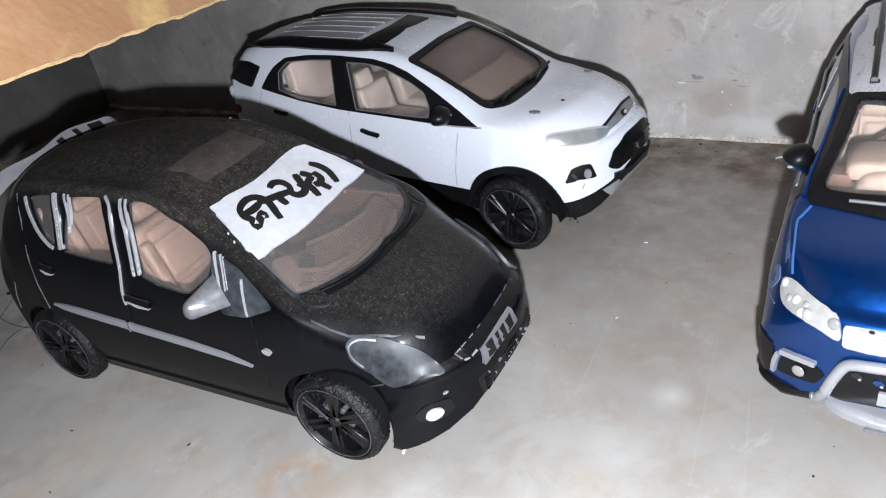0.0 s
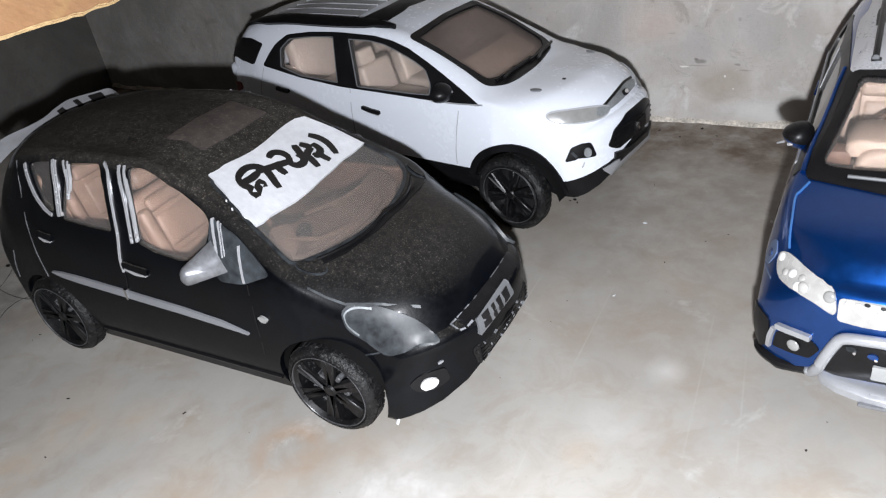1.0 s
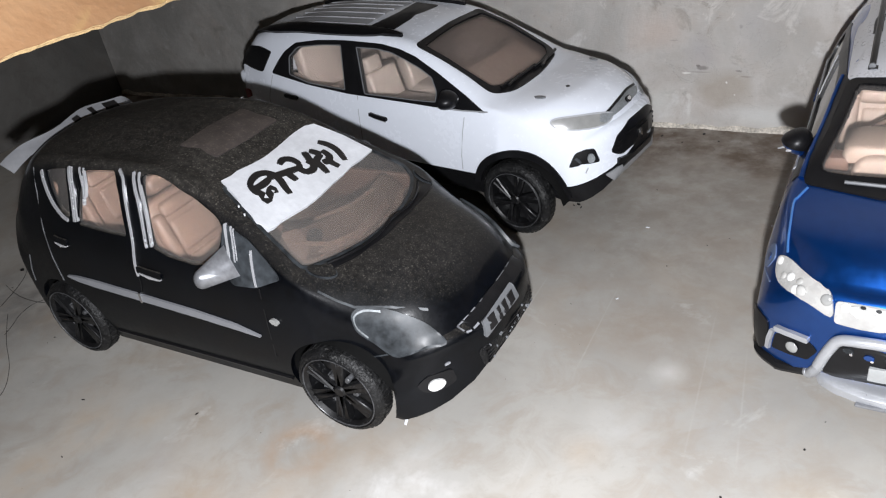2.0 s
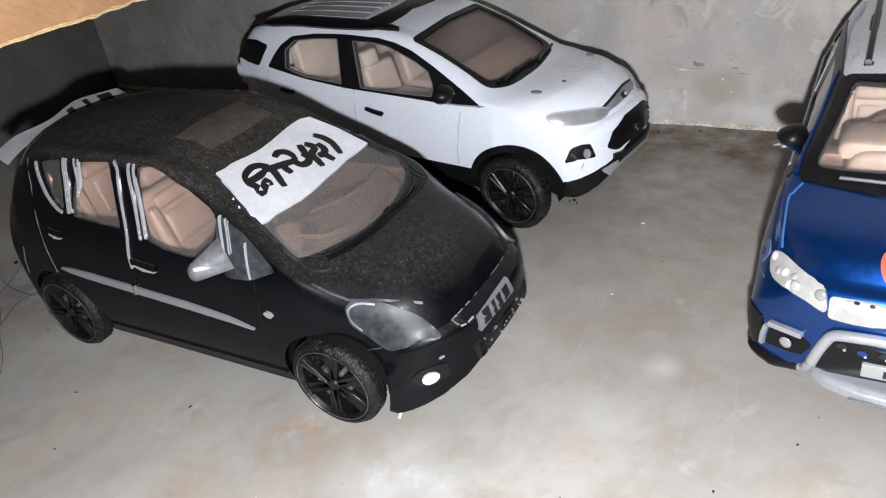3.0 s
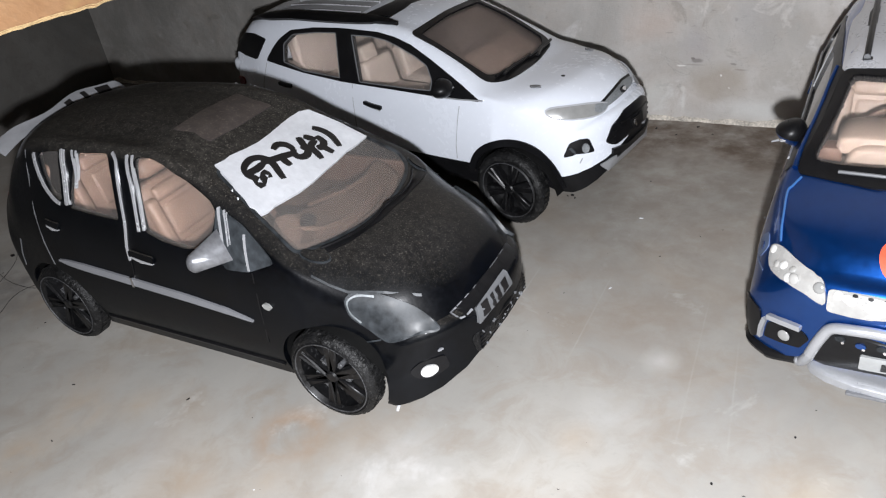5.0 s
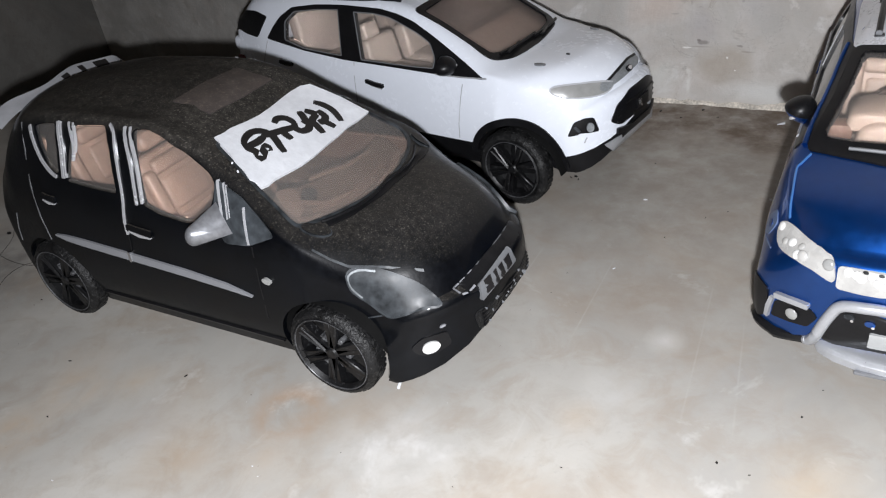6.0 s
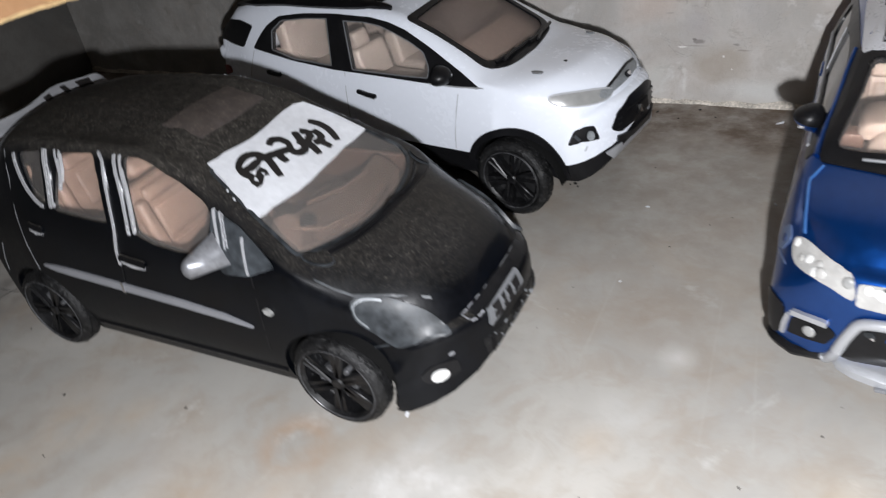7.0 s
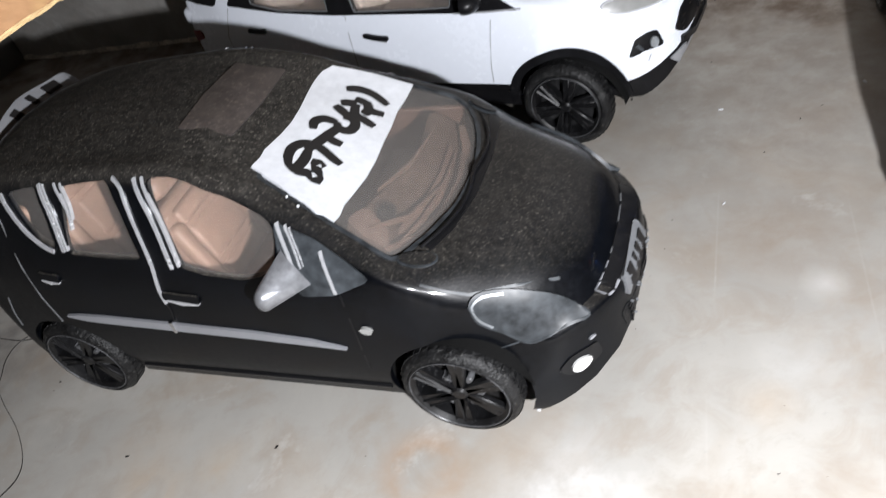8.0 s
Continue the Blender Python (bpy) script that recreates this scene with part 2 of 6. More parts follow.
# x, z, half width, half height, softness, strength, colour of single marks on the plaster
WALL_SPOTS = (
    (0.0725, 0.0125, 0.0085, 0.0065, 0.6, 0.70, (0.36, 0.315, 0.265)),
    (0.0830, 0.0060, 0.0140, 0.0050, 0.7, 0.75, (0.60, 0.60, 0.58)),
    (0.0560, 0.0080, 0.0080, 0.0060, 0.7, 0.65, (0.58, 0.58, 0.55)),
    (0.0670, 0.0225, 0.0060, 0.0060, 0.8, 0.55, (0.37, 0.35, 0.355)),
    (0.0520, 0.0300, 0.0090, 0.0080, 0.8, 0.65, (0.50, 0.42, 0.37)),
    (0.0800, 0.0300, 0.0080, 0.0100, 0.9, 0.30, (0.42, 0.41, 0.42)),
    (0.0668, 0.0186, 0.0016, 0.0007, 0.5, 0.75, (0.20, 0.185, 0.175)),
    (0.0658, 0.0192, 0.0007, 0.0005, 0.5, 0.75, (0.17, 0.155, 0.145)),
    (0.0768, 0.0179, 0.0010, 0.0004, 0.5, 0.70, (0.22, 0.205, 0.19)),
    (0.0790, 0.0163, 0.0022, 0.0003, 0.6, 0.60, (0.25, 0.23, 0.21)),
    (0.0660, 0.0173, 0.0040, 0.00025, 0.6, 0.50, (0.26, 0.24, 0.22)),
    (0.0625, 0.0169, 0.0013, 0.0003, 0.5, 0.80, (0.74, 0.73, 0.70)),
    (0.0737, 0.0144, 0.0004, 0.0004, 0.5, 0.80, (0.74, 0.73, 0.71)),
    (0.0760, 0.0108, 0.0003, 0.0003, 0.5, 0.80, (0.74, 0.73, 0.71)),
    (0.0632, 0.0100, 0.0010, 0.0013, 0.6, 0.55, (0.66, 0.65, 0.62)),
    (0.0634, 0.0055, 0.0008, 0.0035, 0.7, 0.55, (0.64, 0.63, 0.60)),
    (0.0768, 0.0305, 0.0006, 0.0007, 0.6, 0.55, (0.27, 0.26, 0.25)),
    (0.0590, 0.0265, 0.0012, 0.0003, 0.6, 0.50, (0.28, 0.26, 0.24)),
)
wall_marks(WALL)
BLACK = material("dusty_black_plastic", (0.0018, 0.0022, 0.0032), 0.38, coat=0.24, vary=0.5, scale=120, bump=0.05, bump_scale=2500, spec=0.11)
WHITE = material("white_plastic_paint", (0.70, 0.735, 0.80), 0.25, coat=0.35, vary=0.02, scale=80)
BLUE = material("blue_metallic_paint", (0.004, 0.058, 0.265), 0.36, metal=0.85, coat=0.8, vary=0.1, scale=60)
SILVER = material("silver_paint", (0.40, 0.41, 0.43), 0.34, metal=0.45, vary=0.06, scale=300)
CHROME = material("chrome_foil", (0.8, 0.8, 0.82), 0.16, metal=1.0)
TRIM = material("black_trim", (0.006, 0.006, 0.0068), 0.34, vary=0.4, scale=300, spec=0.28)
RUBBER = material("dusty_rubber", (0.008, 0.008, 0.0083), 0.48, vary=0.95, scale=500, bump=0.8, spec=0.3)
RIM = material("gloss_black_rim", (0.0045, 0.0045, 0.005), 0.40, vary=0.5, scale=500, spec=0.4)
# Scuffed edge, its colour lifted to paint in the rim's glints.
RIM_EDGE = material("scuffed_rim_glint", (0.055, 0.056, 0.059), 0.35, vary=0.95, scale=260, spec=0.5)
DISC = material("dusty_wheel_disc", (0.012, 0.012, 0.0125), 0.36, vary=0.95, scale=180, spec=0.5)
BEIGE = material("beige_plastic", (0.195, 0.126, 0.095), 0.5, vary=0.22, scale=70, bump=0.3, bump_scale=300)
DASH = material("brown_dashboard_plastic", (0.115, 0.074, 0.052), 0.45, vary=0.25, scale=80)
BEIGE_GREY = material("grey_beige_plastic", (0.40, 0.342, 0.302), 0.45, vary=0.12, scale=90)
LINE = material("bright_silver_line", (0.70, 0.71, 0.74), 0.24, metal=0.6, vary=0.12, scale=120)
ROOF = material("silver_roof_paint", (0.56, 0.57, 0.60), 0.3, metal=0.3, coat=0.3, vary=0.04, scale=200)
SILVER_GREY = material("pale_grey_roof_paint", (0.33, 0.335, 0.35), 0.4, vary=0.06, scale=120)
BROWN = material("brown_plastic", (0.16, 0.09, 0.065), 0.55, vary=0.1, scale=150)
DARK_BROWN = material("dark_brown_plastic", (0.065, 0.039, 0.030), 0.5, vary=0.1, scale=150)
GLASS = material("smoky_clear_plastic", (0.74, 0.70, 0.67), 0.06, transmission=0.96, ior=1.12)
FROSTED = material("dusty_grey_clear_plastic", (0.40, 0.345, 0.315), 0.48, transmission=0.86, ior=1.12, vary=0.10, scale=90)
HAZY = material("hazy_clear_plastic", (0.39, 0.37, 0.355), 0.10, transmission=0.86, ior=1.12, vary=0.10, scale=90)
LAMP = material("clear_lamp_plastic", (0.25, 0.252, 0.245), 0.24, coat=0.6, vary=0.14, scale=60)
LAMPRIM = material("lamp_inner_chrome", (0.22, 0.235, 0.245), 0.35, metal=0.3, vary=0.4, scale=300)
LAMPGREY = material("smoked_lamp", (0.030, 0.034, 0.038), 0.40, coat=0.0, vary=0.85, scale=70, spec=0.28)
LENS = material("milky_lamp_plastic", (0.37, 0.365, 0.35), 0.28, coat=0.5, vary=0.2, scale=60)
PEARL = material("white_lamp_bead", (0.60, 0.60, 0.585), 0.22, coat=0.5, vary=0.1, scale=400)
RED = material("red_plastic", (0.16, 0.012, 0.010), 0.4, vary=0.1)
SLIP = material("grey_paper", (0.20, 0.204, 0.215), 0.7, vary=0.1, scale=150)
PAPER = material("white_paper", (0.62, 0.635, 0.665), 0.6, vary=0.10, scale=90, bump=0.3, bump_scale=500)
INK = material("black_marker_ink", (0.012, 0.011, 0.011), 0.45, vary=0.3, scale=400)
MIRROR = material("dull_silver_paint", (0.20, 0.205, 0.218), 0.36, metal=0.45, vary=0.3, scale=120)
PLATE = material("grey_plate", (0.135, 0.14, 0.147), 0.45, vary=0.08, scale=200)
STRIP = material("grey_rubbing_strip", (0.205, 0.21, 0.225), 0.4, vary=0.08, scale=200)
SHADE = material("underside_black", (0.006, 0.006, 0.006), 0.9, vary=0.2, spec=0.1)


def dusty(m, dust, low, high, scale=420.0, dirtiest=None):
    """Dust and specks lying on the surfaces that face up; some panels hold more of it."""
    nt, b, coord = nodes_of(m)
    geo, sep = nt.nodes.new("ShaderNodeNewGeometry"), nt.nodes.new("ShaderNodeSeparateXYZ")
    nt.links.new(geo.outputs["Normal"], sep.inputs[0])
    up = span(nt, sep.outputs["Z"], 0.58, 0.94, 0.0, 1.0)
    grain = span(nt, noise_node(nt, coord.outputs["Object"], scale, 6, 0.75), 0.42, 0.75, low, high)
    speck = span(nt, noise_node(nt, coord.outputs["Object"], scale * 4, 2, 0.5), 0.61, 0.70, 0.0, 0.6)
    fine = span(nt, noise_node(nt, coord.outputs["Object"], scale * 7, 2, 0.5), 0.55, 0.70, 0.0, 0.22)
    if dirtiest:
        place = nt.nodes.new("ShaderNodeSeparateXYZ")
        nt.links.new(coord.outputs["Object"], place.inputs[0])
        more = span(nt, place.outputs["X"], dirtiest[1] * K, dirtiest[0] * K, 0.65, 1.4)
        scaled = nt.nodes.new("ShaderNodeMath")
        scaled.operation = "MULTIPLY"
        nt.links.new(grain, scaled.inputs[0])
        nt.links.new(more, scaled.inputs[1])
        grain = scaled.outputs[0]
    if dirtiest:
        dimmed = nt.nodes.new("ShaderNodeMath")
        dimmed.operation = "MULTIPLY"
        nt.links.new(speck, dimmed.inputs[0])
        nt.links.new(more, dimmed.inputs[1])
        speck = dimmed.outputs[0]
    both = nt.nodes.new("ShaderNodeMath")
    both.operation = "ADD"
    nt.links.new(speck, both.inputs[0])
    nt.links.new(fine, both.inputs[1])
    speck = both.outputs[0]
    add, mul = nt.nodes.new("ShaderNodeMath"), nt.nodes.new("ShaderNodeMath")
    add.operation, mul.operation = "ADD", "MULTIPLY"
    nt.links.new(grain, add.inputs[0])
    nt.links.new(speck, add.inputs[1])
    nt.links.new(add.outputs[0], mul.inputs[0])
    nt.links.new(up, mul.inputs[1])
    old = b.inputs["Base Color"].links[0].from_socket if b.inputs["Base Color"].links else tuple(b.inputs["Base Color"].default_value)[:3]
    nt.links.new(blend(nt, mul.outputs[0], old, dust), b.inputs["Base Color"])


def specks(m, colour, amount, scale=1700.0):
    """Grit and scuffs caught in rough rubber and cast rims."""
    nt, b, coord = nodes_of(m)
    c = b.inputs["Base Color"].links[0].from_socket
    c = blend(nt, span(nt, noise_node(nt, coord.outputs["Object"], scale, 3, 0.6), 0.60, 0.70, 0.0, amount), c, colour)
    nt.links.new(c, b.inputs["Base Color"])


specks(RUBBER, (0.15, 0.15, 0.145), 0.3)
specks(RUBBER, (0.09, 0.09, 0.087), 0.25, 420.0)
specks(RIM, (0.14, 0.143, 0.147), 0.22)
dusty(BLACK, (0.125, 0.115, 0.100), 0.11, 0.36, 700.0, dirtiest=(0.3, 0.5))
DUSTY = material("dusty_roof_panel", (0.042, 0.035, 0.034), 0.55, vary=0.3, scale=200)
dusty(DUSTY, (0.12, 0.10, 0.085), 0.2, 0.6)
SEAM = material("panel_gap_grey", (0.36, 0.37, 0.39), 0.6)
BLUE_GREY = material("dull_blue_grey", (0.09, 0.13, 0.23), 0.4, vary=0.15, scale=200)
BLUE_HIGHLIGHT = material("blue_ridge_highlight", (0.06, 0.18, 0.46), 0.3, metal=0.3, coat=0.6)
RED_PAPER = material("orange_red_sticker", (0.62, 0.10, 0.05), 0.5, vary=0.05)
PLATE_PALE = material("pale_plate", (0.36, 0.37, 0.37), 0.45, vary=0.08, scale=200)
BEIGE_PALE = material("pale_beige_plastic", (0.42, 0.328, 0.268), 0.5, vary=0.05, scale=150)
TINTED = material("tinted_glossy_plastic", (0.035, 0.036, 0.038), 0.12, coat=0.5, vary=0.2, scale=120)
MORTAR = material("crumbly_mortar", (0.52, 0.48, 0.42), 0.9, vary=0.6, scale=180, bump=0.6, bump_scale=900)
BOARD = material("brown_board", (0.48, 0.27, 0.12), 0.85, bump=0.4, bump_scale=700)


def board_grain(m):
    nt, b, coord = nodes_of(m)
    v = coord.outputs["Object"]
    c = blend(nt, span(nt, noise_node(nt, v, 60, 5, 0.6, 0.8), 0.38, 0.62), (0.30, 0.160, 0.075), (0.35, 0.20, 0.10))
    c = blend(nt, span(nt, noise_node(nt, v, 20, 4, 0.6, 1.0), 0.52, 0.60, 0, 0.85), c, (0.46, 0.31, 0.125))
    c = blend(nt, span(nt, noise_node(nt, v, 16, 3, 0.5, 1.4), 0.57, 0.66, 0, 0.85), c, (0.34, 0.165, 0.035))
    c = blend(nt, span(nt, noise_node(nt, v, 700, 4, 0.6), 0.55, 0.75, 0, 0.4), c, (0.30, 0.18, 0.10))
    nt.links.new(c, b.inputs["Base Color"])


board_grain(BOARD)
TORN = material("torn_board_fibre", (0.45, 0.32, 0.16), 0.9, vary=0.2, scale=200, bump=0.8, bump_scale=900)


# ---- mesh helpers ----
def link(name, verts, faces, mat, parent=None, label="", smooth=40, k=K):
    me = bpy.data.meshes.new(name)
    me.from_pydata([(x * k, y * k, z * k) for x, y, z in verts], [], faces)
    for m in mat if isinstance(mat, (list, tuple)) else [mat]:
        me.materials.append(m)
    bm = bmesh.new()
    bm.from_mesh(me)
    bmesh.ops.recalc_face_normals(bm, faces=bm.faces)
    bm.to_mesh(me)
    bm.free()
    if smooth:
        me.shade_smooth()
        me.set_sharp_from_angle(angle=radians(smooth))
    ob = new(name, me)
    ob.parent = parent
    if label:
        ob["label"] = label
    return ob


def part(name, bm, mat, parent, label="", smooth=40, k=K):
    bmesh.ops.recalc_face_normals(bm, faces=bm.faces)
    me = bpy.data.meshes.new(name)
    bm.to_mesh(me)
    bm.free()
    me.transform(Matrix.Scale(k, 4))
    me.materials.append(mat)
    if smooth:
        me.shade_smooth()
        me.set_sharp_from_angle(angle=radians(smooth))
    ob = new(name, me)
    ob.parent = parent
    if label:
        ob["label"] = label
    return ob


def box(bm, x0, x1, y0, y1, z0, z1, bevel=0.0, segments=2, m=None):
    made = bmesh.ops.create_cube(bm, size=1)["verts"]
    for v in made:
        v.co = Vector(((x0 + x1) / 2 + v.co.x * (x1 - x0), (y0 + y1) / 2 + v.co.y * (y1 - y0), (z0 + z1) / 2 + v.co.z * (z1 - z0)))
        if m:
            v.co = m @ v.co
    if bevel:
        bmesh.ops.bevel(bm, geom=list({e for v in made for e in v.link_edges}), offset=bevel, segments=segments, affect="EDGES", profile=0.5)
    return bm


def lathe(profile, segments=40, m=None):
    """Turns (radius, along) round the y axis; closed profile."""
    verts, faces, n = [], [], len(profile)
    for i in range(segments):
        a = 2 * math.pi * i / segments
        for r, y in profile:
            p = Vector((r * math.cos(a), y, r * math.sin(a)))
            verts.append(m @ p if m else p)
    for i in range(segments):
        for j in range(n):
            a, b = i * n, ((i + 1) % segments) * n
            faces.append((a + j, a + (j + 1) % n, b + (j + 1) % n, b + j))
    return verts, faces


def pchip(xs, keys):
    """Smooth monotone curve through (x, value) keys."""
    kx, ky = np.array([k[0] for k in keys], float), np.array([k[1] for k in keys], float)
    if len(kx) == 1:
        return np.full(len(xs), ky[0])
    h, d = np.diff(kx), np.diff(ky) / np.diff(kx)
    m = np.zeros(len(kx))
    m[0], m[-1] = d[0], d[-1]
    for i in range(1, len(kx) - 1):
        if d[i - 1] * d[i] > 0:
            w1, w2 = 2 * h[i] + h[i - 1], h[i] + 2 * h[i - 1]
            m[i] = (w1 + w2) / (w1 / d[i - 1] + w2 / d[i])
    xs = np.clip(xs, kx[0], kx[-1])
    i = np.clip(np.searchsorted(kx, xs) - 1, 0, len(kx) - 2)
    t = (xs - kx[i]) / h[i]
    return (2 * t**3 - 3 * t**2 + 1) * ky[i] + (t**3 - 2 * t**2 + t) * h[i] * m[i] + (-2 * t**3 + 3 * t**2) * ky[i + 1] + (t**3 - t**2) * h[i] * m[i + 1]


def catmull(points, steps, closed=False):
    pts, out, n = [Vector(p) for p in points], [], len(points)
    for i in range(n if closed else n - 1):
        get = (lambda j: pts[j % n]) if closed else (lambda j: pts[max(0, min(n - 1, j))])
        a, b, c, d = get(i - 1), get(i), get(i + 1), get(i + 2)
        for s in range(steps):
            t = s / steps
            out.append(0.5 * (2 * b + (c - a) * t + (2 * a - 5 * b + 4 * c - d) * t * t + (3 * b - a - 3 * c + d) * t**3))
    if not closed:
        out.append(pts[-1])
    return out


def rounded(points, r=0.05, steps=4):
    """A closed outline with its corners rounded off."""
    out, n = [], len(points)
    for i in range(n):
        a, b, c = Vector(points[i - 1]), Vector(points[i]), Vector(points[(i + 1) % n])
        ra, rc = min(r, (a - b).length * 0.45), min(r, (c - b).length * 0.45)
        p, q = b + (a - b).normalized() * ra, b + (c - b).normalized() * rc
        for s in range(steps + 1):
            t = s / steps
            out.append(tuple((1 - t) ** 2 * p + 2 * t * (1 - t) * b + t * t * q))
    return out


def ribbon(points, width, taper=1.0):
    """The outline of a band along a line of 2D points."""
    pts = [Vector(p) for p in points]
    left, right = [], []
    for i, p in enumerate(pts):
        d = (pts[min(i + 1, len(pts) - 1)] - pts[max(i - 1, 0)]).normalized()
        f = width / 2 * (1 if taper == 1 else 1 - (1 - taper) * abs(2 * i / (len(pts) - 1) - 1) ** 3)
        left.append(tuple(p + Vector((-d.y, d.x)) * f))
        right.append(tuple(p - Vector((-d.y, d.x)) * f))
    return left + right[::-1]


# ---- car bodies: lofted from the lines of the real thing ----
class Shell:
    """keys: for each of the lines bottom, clad, mid, shoulder, edge: (x, y, z) rows; top: (x, z) rows."""

    def __init__(self, keys, top, x0, x1, width, bow_front, bow_rear, stations=90, power=2.5, rake=0.0, lift=0.0):
        t = np.linspace(0, 1, stations)
        t = t + 0.06 * np.sin(2 * math.pi * t) * -1
        xs = x0 + (x1 - x0) * np.clip(t, 0, 1)
        lines = []
        for rows in keys:
            lines.append((pchip(xs, [(r[0], r[1]) for r in rows]), pchip(xs, [(r[0], r[2]) for r in rows])))
        zt = pchip(xs, top)
        rings = []
        for i, x in enumerate(xs):
            ks = [(float(y[i]), float(z[i])) for y, z in lines]
            ye, ze = ks[-1]
            ks += [(ye * 0.62, ze + (float(zt[i]) - ze) * 0.72), (0.0, float(zt[i]))]
            half = catmull([Vector((-k[0], k[1])) for k in ks], 5)
            ring = [(x, p.x, p.y) for p in half] + [(x, -p.x, p.y) for p in half[-2::-1]]
            rings.append(ring)

        def dome(ring, ahead):
            zc = sum(p[2] for p in ring) / len(ring)
            out = []
            for s, d in ((0.985, 0.22), (0.95, 0.45), (0.89, 0.66), (0.78, 0.83), (0.6, 0.93), (0.4, 0.98), (0.2, 1.0)):
                out.append([(p[0] + ahead * d, p[1] * s, zc + (p[2] - zc) * s) for p in ring])
            return out

        rings = dome(rings[0], -0.08)[::-1] + rings + dome(rings[-1], 0.08)
        n = len(rings[0])
        verts, faces = [], []
        for ring in rings:
            for x, y, z in ring:
                f = min(max((x - (x1 - 1.0)) / 0.9, 0), 1)
                g = min(max(((x0 + 0.9) - x) / 0.8, 0), 1)
                a = abs(y) / width
                x = x - bow_front * a**power * f * f * (3 - 2 * f) + bow_rear * a**2.5 * g * g * (3 - 2 * g) + rake * f * f * (3 - 2 * f) * (0.55 - z)
                z = z + lift * f * f * (3 - 2 * f) * max(0.0, 1 - a) ** 1.2 * max(0.0, 0.45 - z) / 0.45
                verts.append((x, y, z))
        for i in range(len(rings) - 1):
            for j in range(n):
                a, b = i * n, (i + 1) * n
                faces.append((a + j, a + (j + 1) % n, b + (j + 1) % n, b + j))
        faces.append(tuple(range(n)))
        faces.append(tuple(reversed(range((len(rings) - 1) * n, len(rings) * n))))
        self.verts, self.faces, self.rows = verts, faces, n
        bm = bmesh.new()
        made = [bm.verts.new(v) for v in verts]
        for f in faces:
            bm.faces.new([made[i] for i in f])
        bmesh.ops.recalc_face_normals(bm, faces=bm.faces)
        from mathutils import bvhtree
        self.tree = bvhtree.BVHTree.FromBMesh(bm)
        self.solid = bm

    def hit(self, u, v, axis):
        """The place and normal of the skin: from the top (x, y), or level from an angle (0: from ahead, 90: from the right side, 180: from behind)."""
        if axis == "top":
            start, way = Vector((u, v, 9)), Vector((0, 0, -1))
        else:
            a = radians(axis)
            way, across = Vector((-math.cos(a), math.sin(a), 0)), Vector((math.sin(a), math.cos(a), 0))
            start = across * u + Vector((0, 0, v)) - way * 9
        p, n, _, _ = self.tree.ray_cast(start, way)
        if p is None:
            p, n, _, _ = self.tree.find_nearest(start + way * (9 - 1.5 if axis != "top" else 8))
        if n.dot(way) > 0:
            n = -n
        return p, n

    def flat(self, points, axis):
        """Places (x, y, z) as seen along an axis."""
        if axis == "top":
            return [(p[0], p[1]) for p in points]
        a = radians(axis)
        return [(p[0] * math.sin(a) + p[1] * math.cos(a), p[2]) for p in points]

    def patch(self, name, outline, axis, mat, parent, off=0.006, thick=0.02, grid=0.05, label="", smooth=35, holes=(), mirror=False):
        """A panel with the given outline, laid on the skin and proud of it by off."""
        from mathutils import geometry
        loops = [[Vector(p) for p in outline]] + [[Vector(p) for p in h] for h in holes]
        if axis != 90 and len(loops[0][0]) == 3:
            loops = [[Vector(p) for p in self.flat(lp, axis)] for lp in loops]
        elif len(loops[0][0]) == 3:
            loops = [[Vector((p[0], p[2])) for p in lp] for lp in loops]

        def within(p, loop):
            inside = False
            for a in range(len(loop)):
                q, r = loop[a], loop[a - 1]
                if (q.y > p.y) != (r.y > p.y) and p.x < (r.x - q.x) * (p.y - q.y) / (r.y - q.y) + q.x:
                    inside = not inside
            return inside

        pts, edges = [], []
        for lp in loops:
            k = len(pts)
            pts += lp
            edges += [(k + i, k + (i + 1) % len(lp)) for i in range(len(lp))]
        lo = [min(p[i] for p in pts) for i in (0, 1)]
        hi = [max(p[i] for p in pts) for i in (0, 1)]
        g = max(grid, max(hi[0] - lo[0], hi[1] - lo[1]) / 40)
        inner = []
        for i in range(1, int((hi[0] - lo[0]) / g) + 1):
            for j in range(1, int((hi[1] - lo[1]) / g) + 1):
                p = Vector((lo[0] + i * g, lo[1] + j * g))
                if within(p, loops[0]) and not any(within(p, h) for h in loops[1:]) and min((p - q).length for q in pts) > g * 0.35:
                    inner.append(p)
        v2, _, f2, _, _, _ = geometry.delaunay_2d_cdt(pts + inner, edges, [], 0, 1e-6)
        keep = []
        for f in f2:
            c = sum((v2[i] for i in f), Vector((0, 0))) / len(f)
            if within(c, loops[0]) and not any(within(c, h) for h in loops[1:]):
                keep.append(tuple(f))
        front, back = [], []
        for p in v2:
            q, nn = self.hit(p.x, p.y, axis)
            front.append(q + nn * off)
            back.append(q + nn * (off - thick))
        m = len(front)
        faces = list(keep) + [tuple(m + i for i in reversed(f)) for f in keep]
        sides = {(f[i], f[(i + 1) % len(f)]) for f in keep for i in range(len(f))}
        faces += [(b, a, m + a, m + b) for a, b in sorted(sides) if (b, a) not in sides]
        verts = front + back
        made = link(name, verts, faces, mat, parent, label, smooth)
        if mirror:
            link(name, [(v[0], -v[1], v[2]) for v in verts], faces, mat, parent, label, smooth)
        return made

    def low(self, index):
        """Whether a face of the loft lies in the lower rows of the flank."""
        j = index % self.rows
        return j < 5 or j >= self.rows - 6

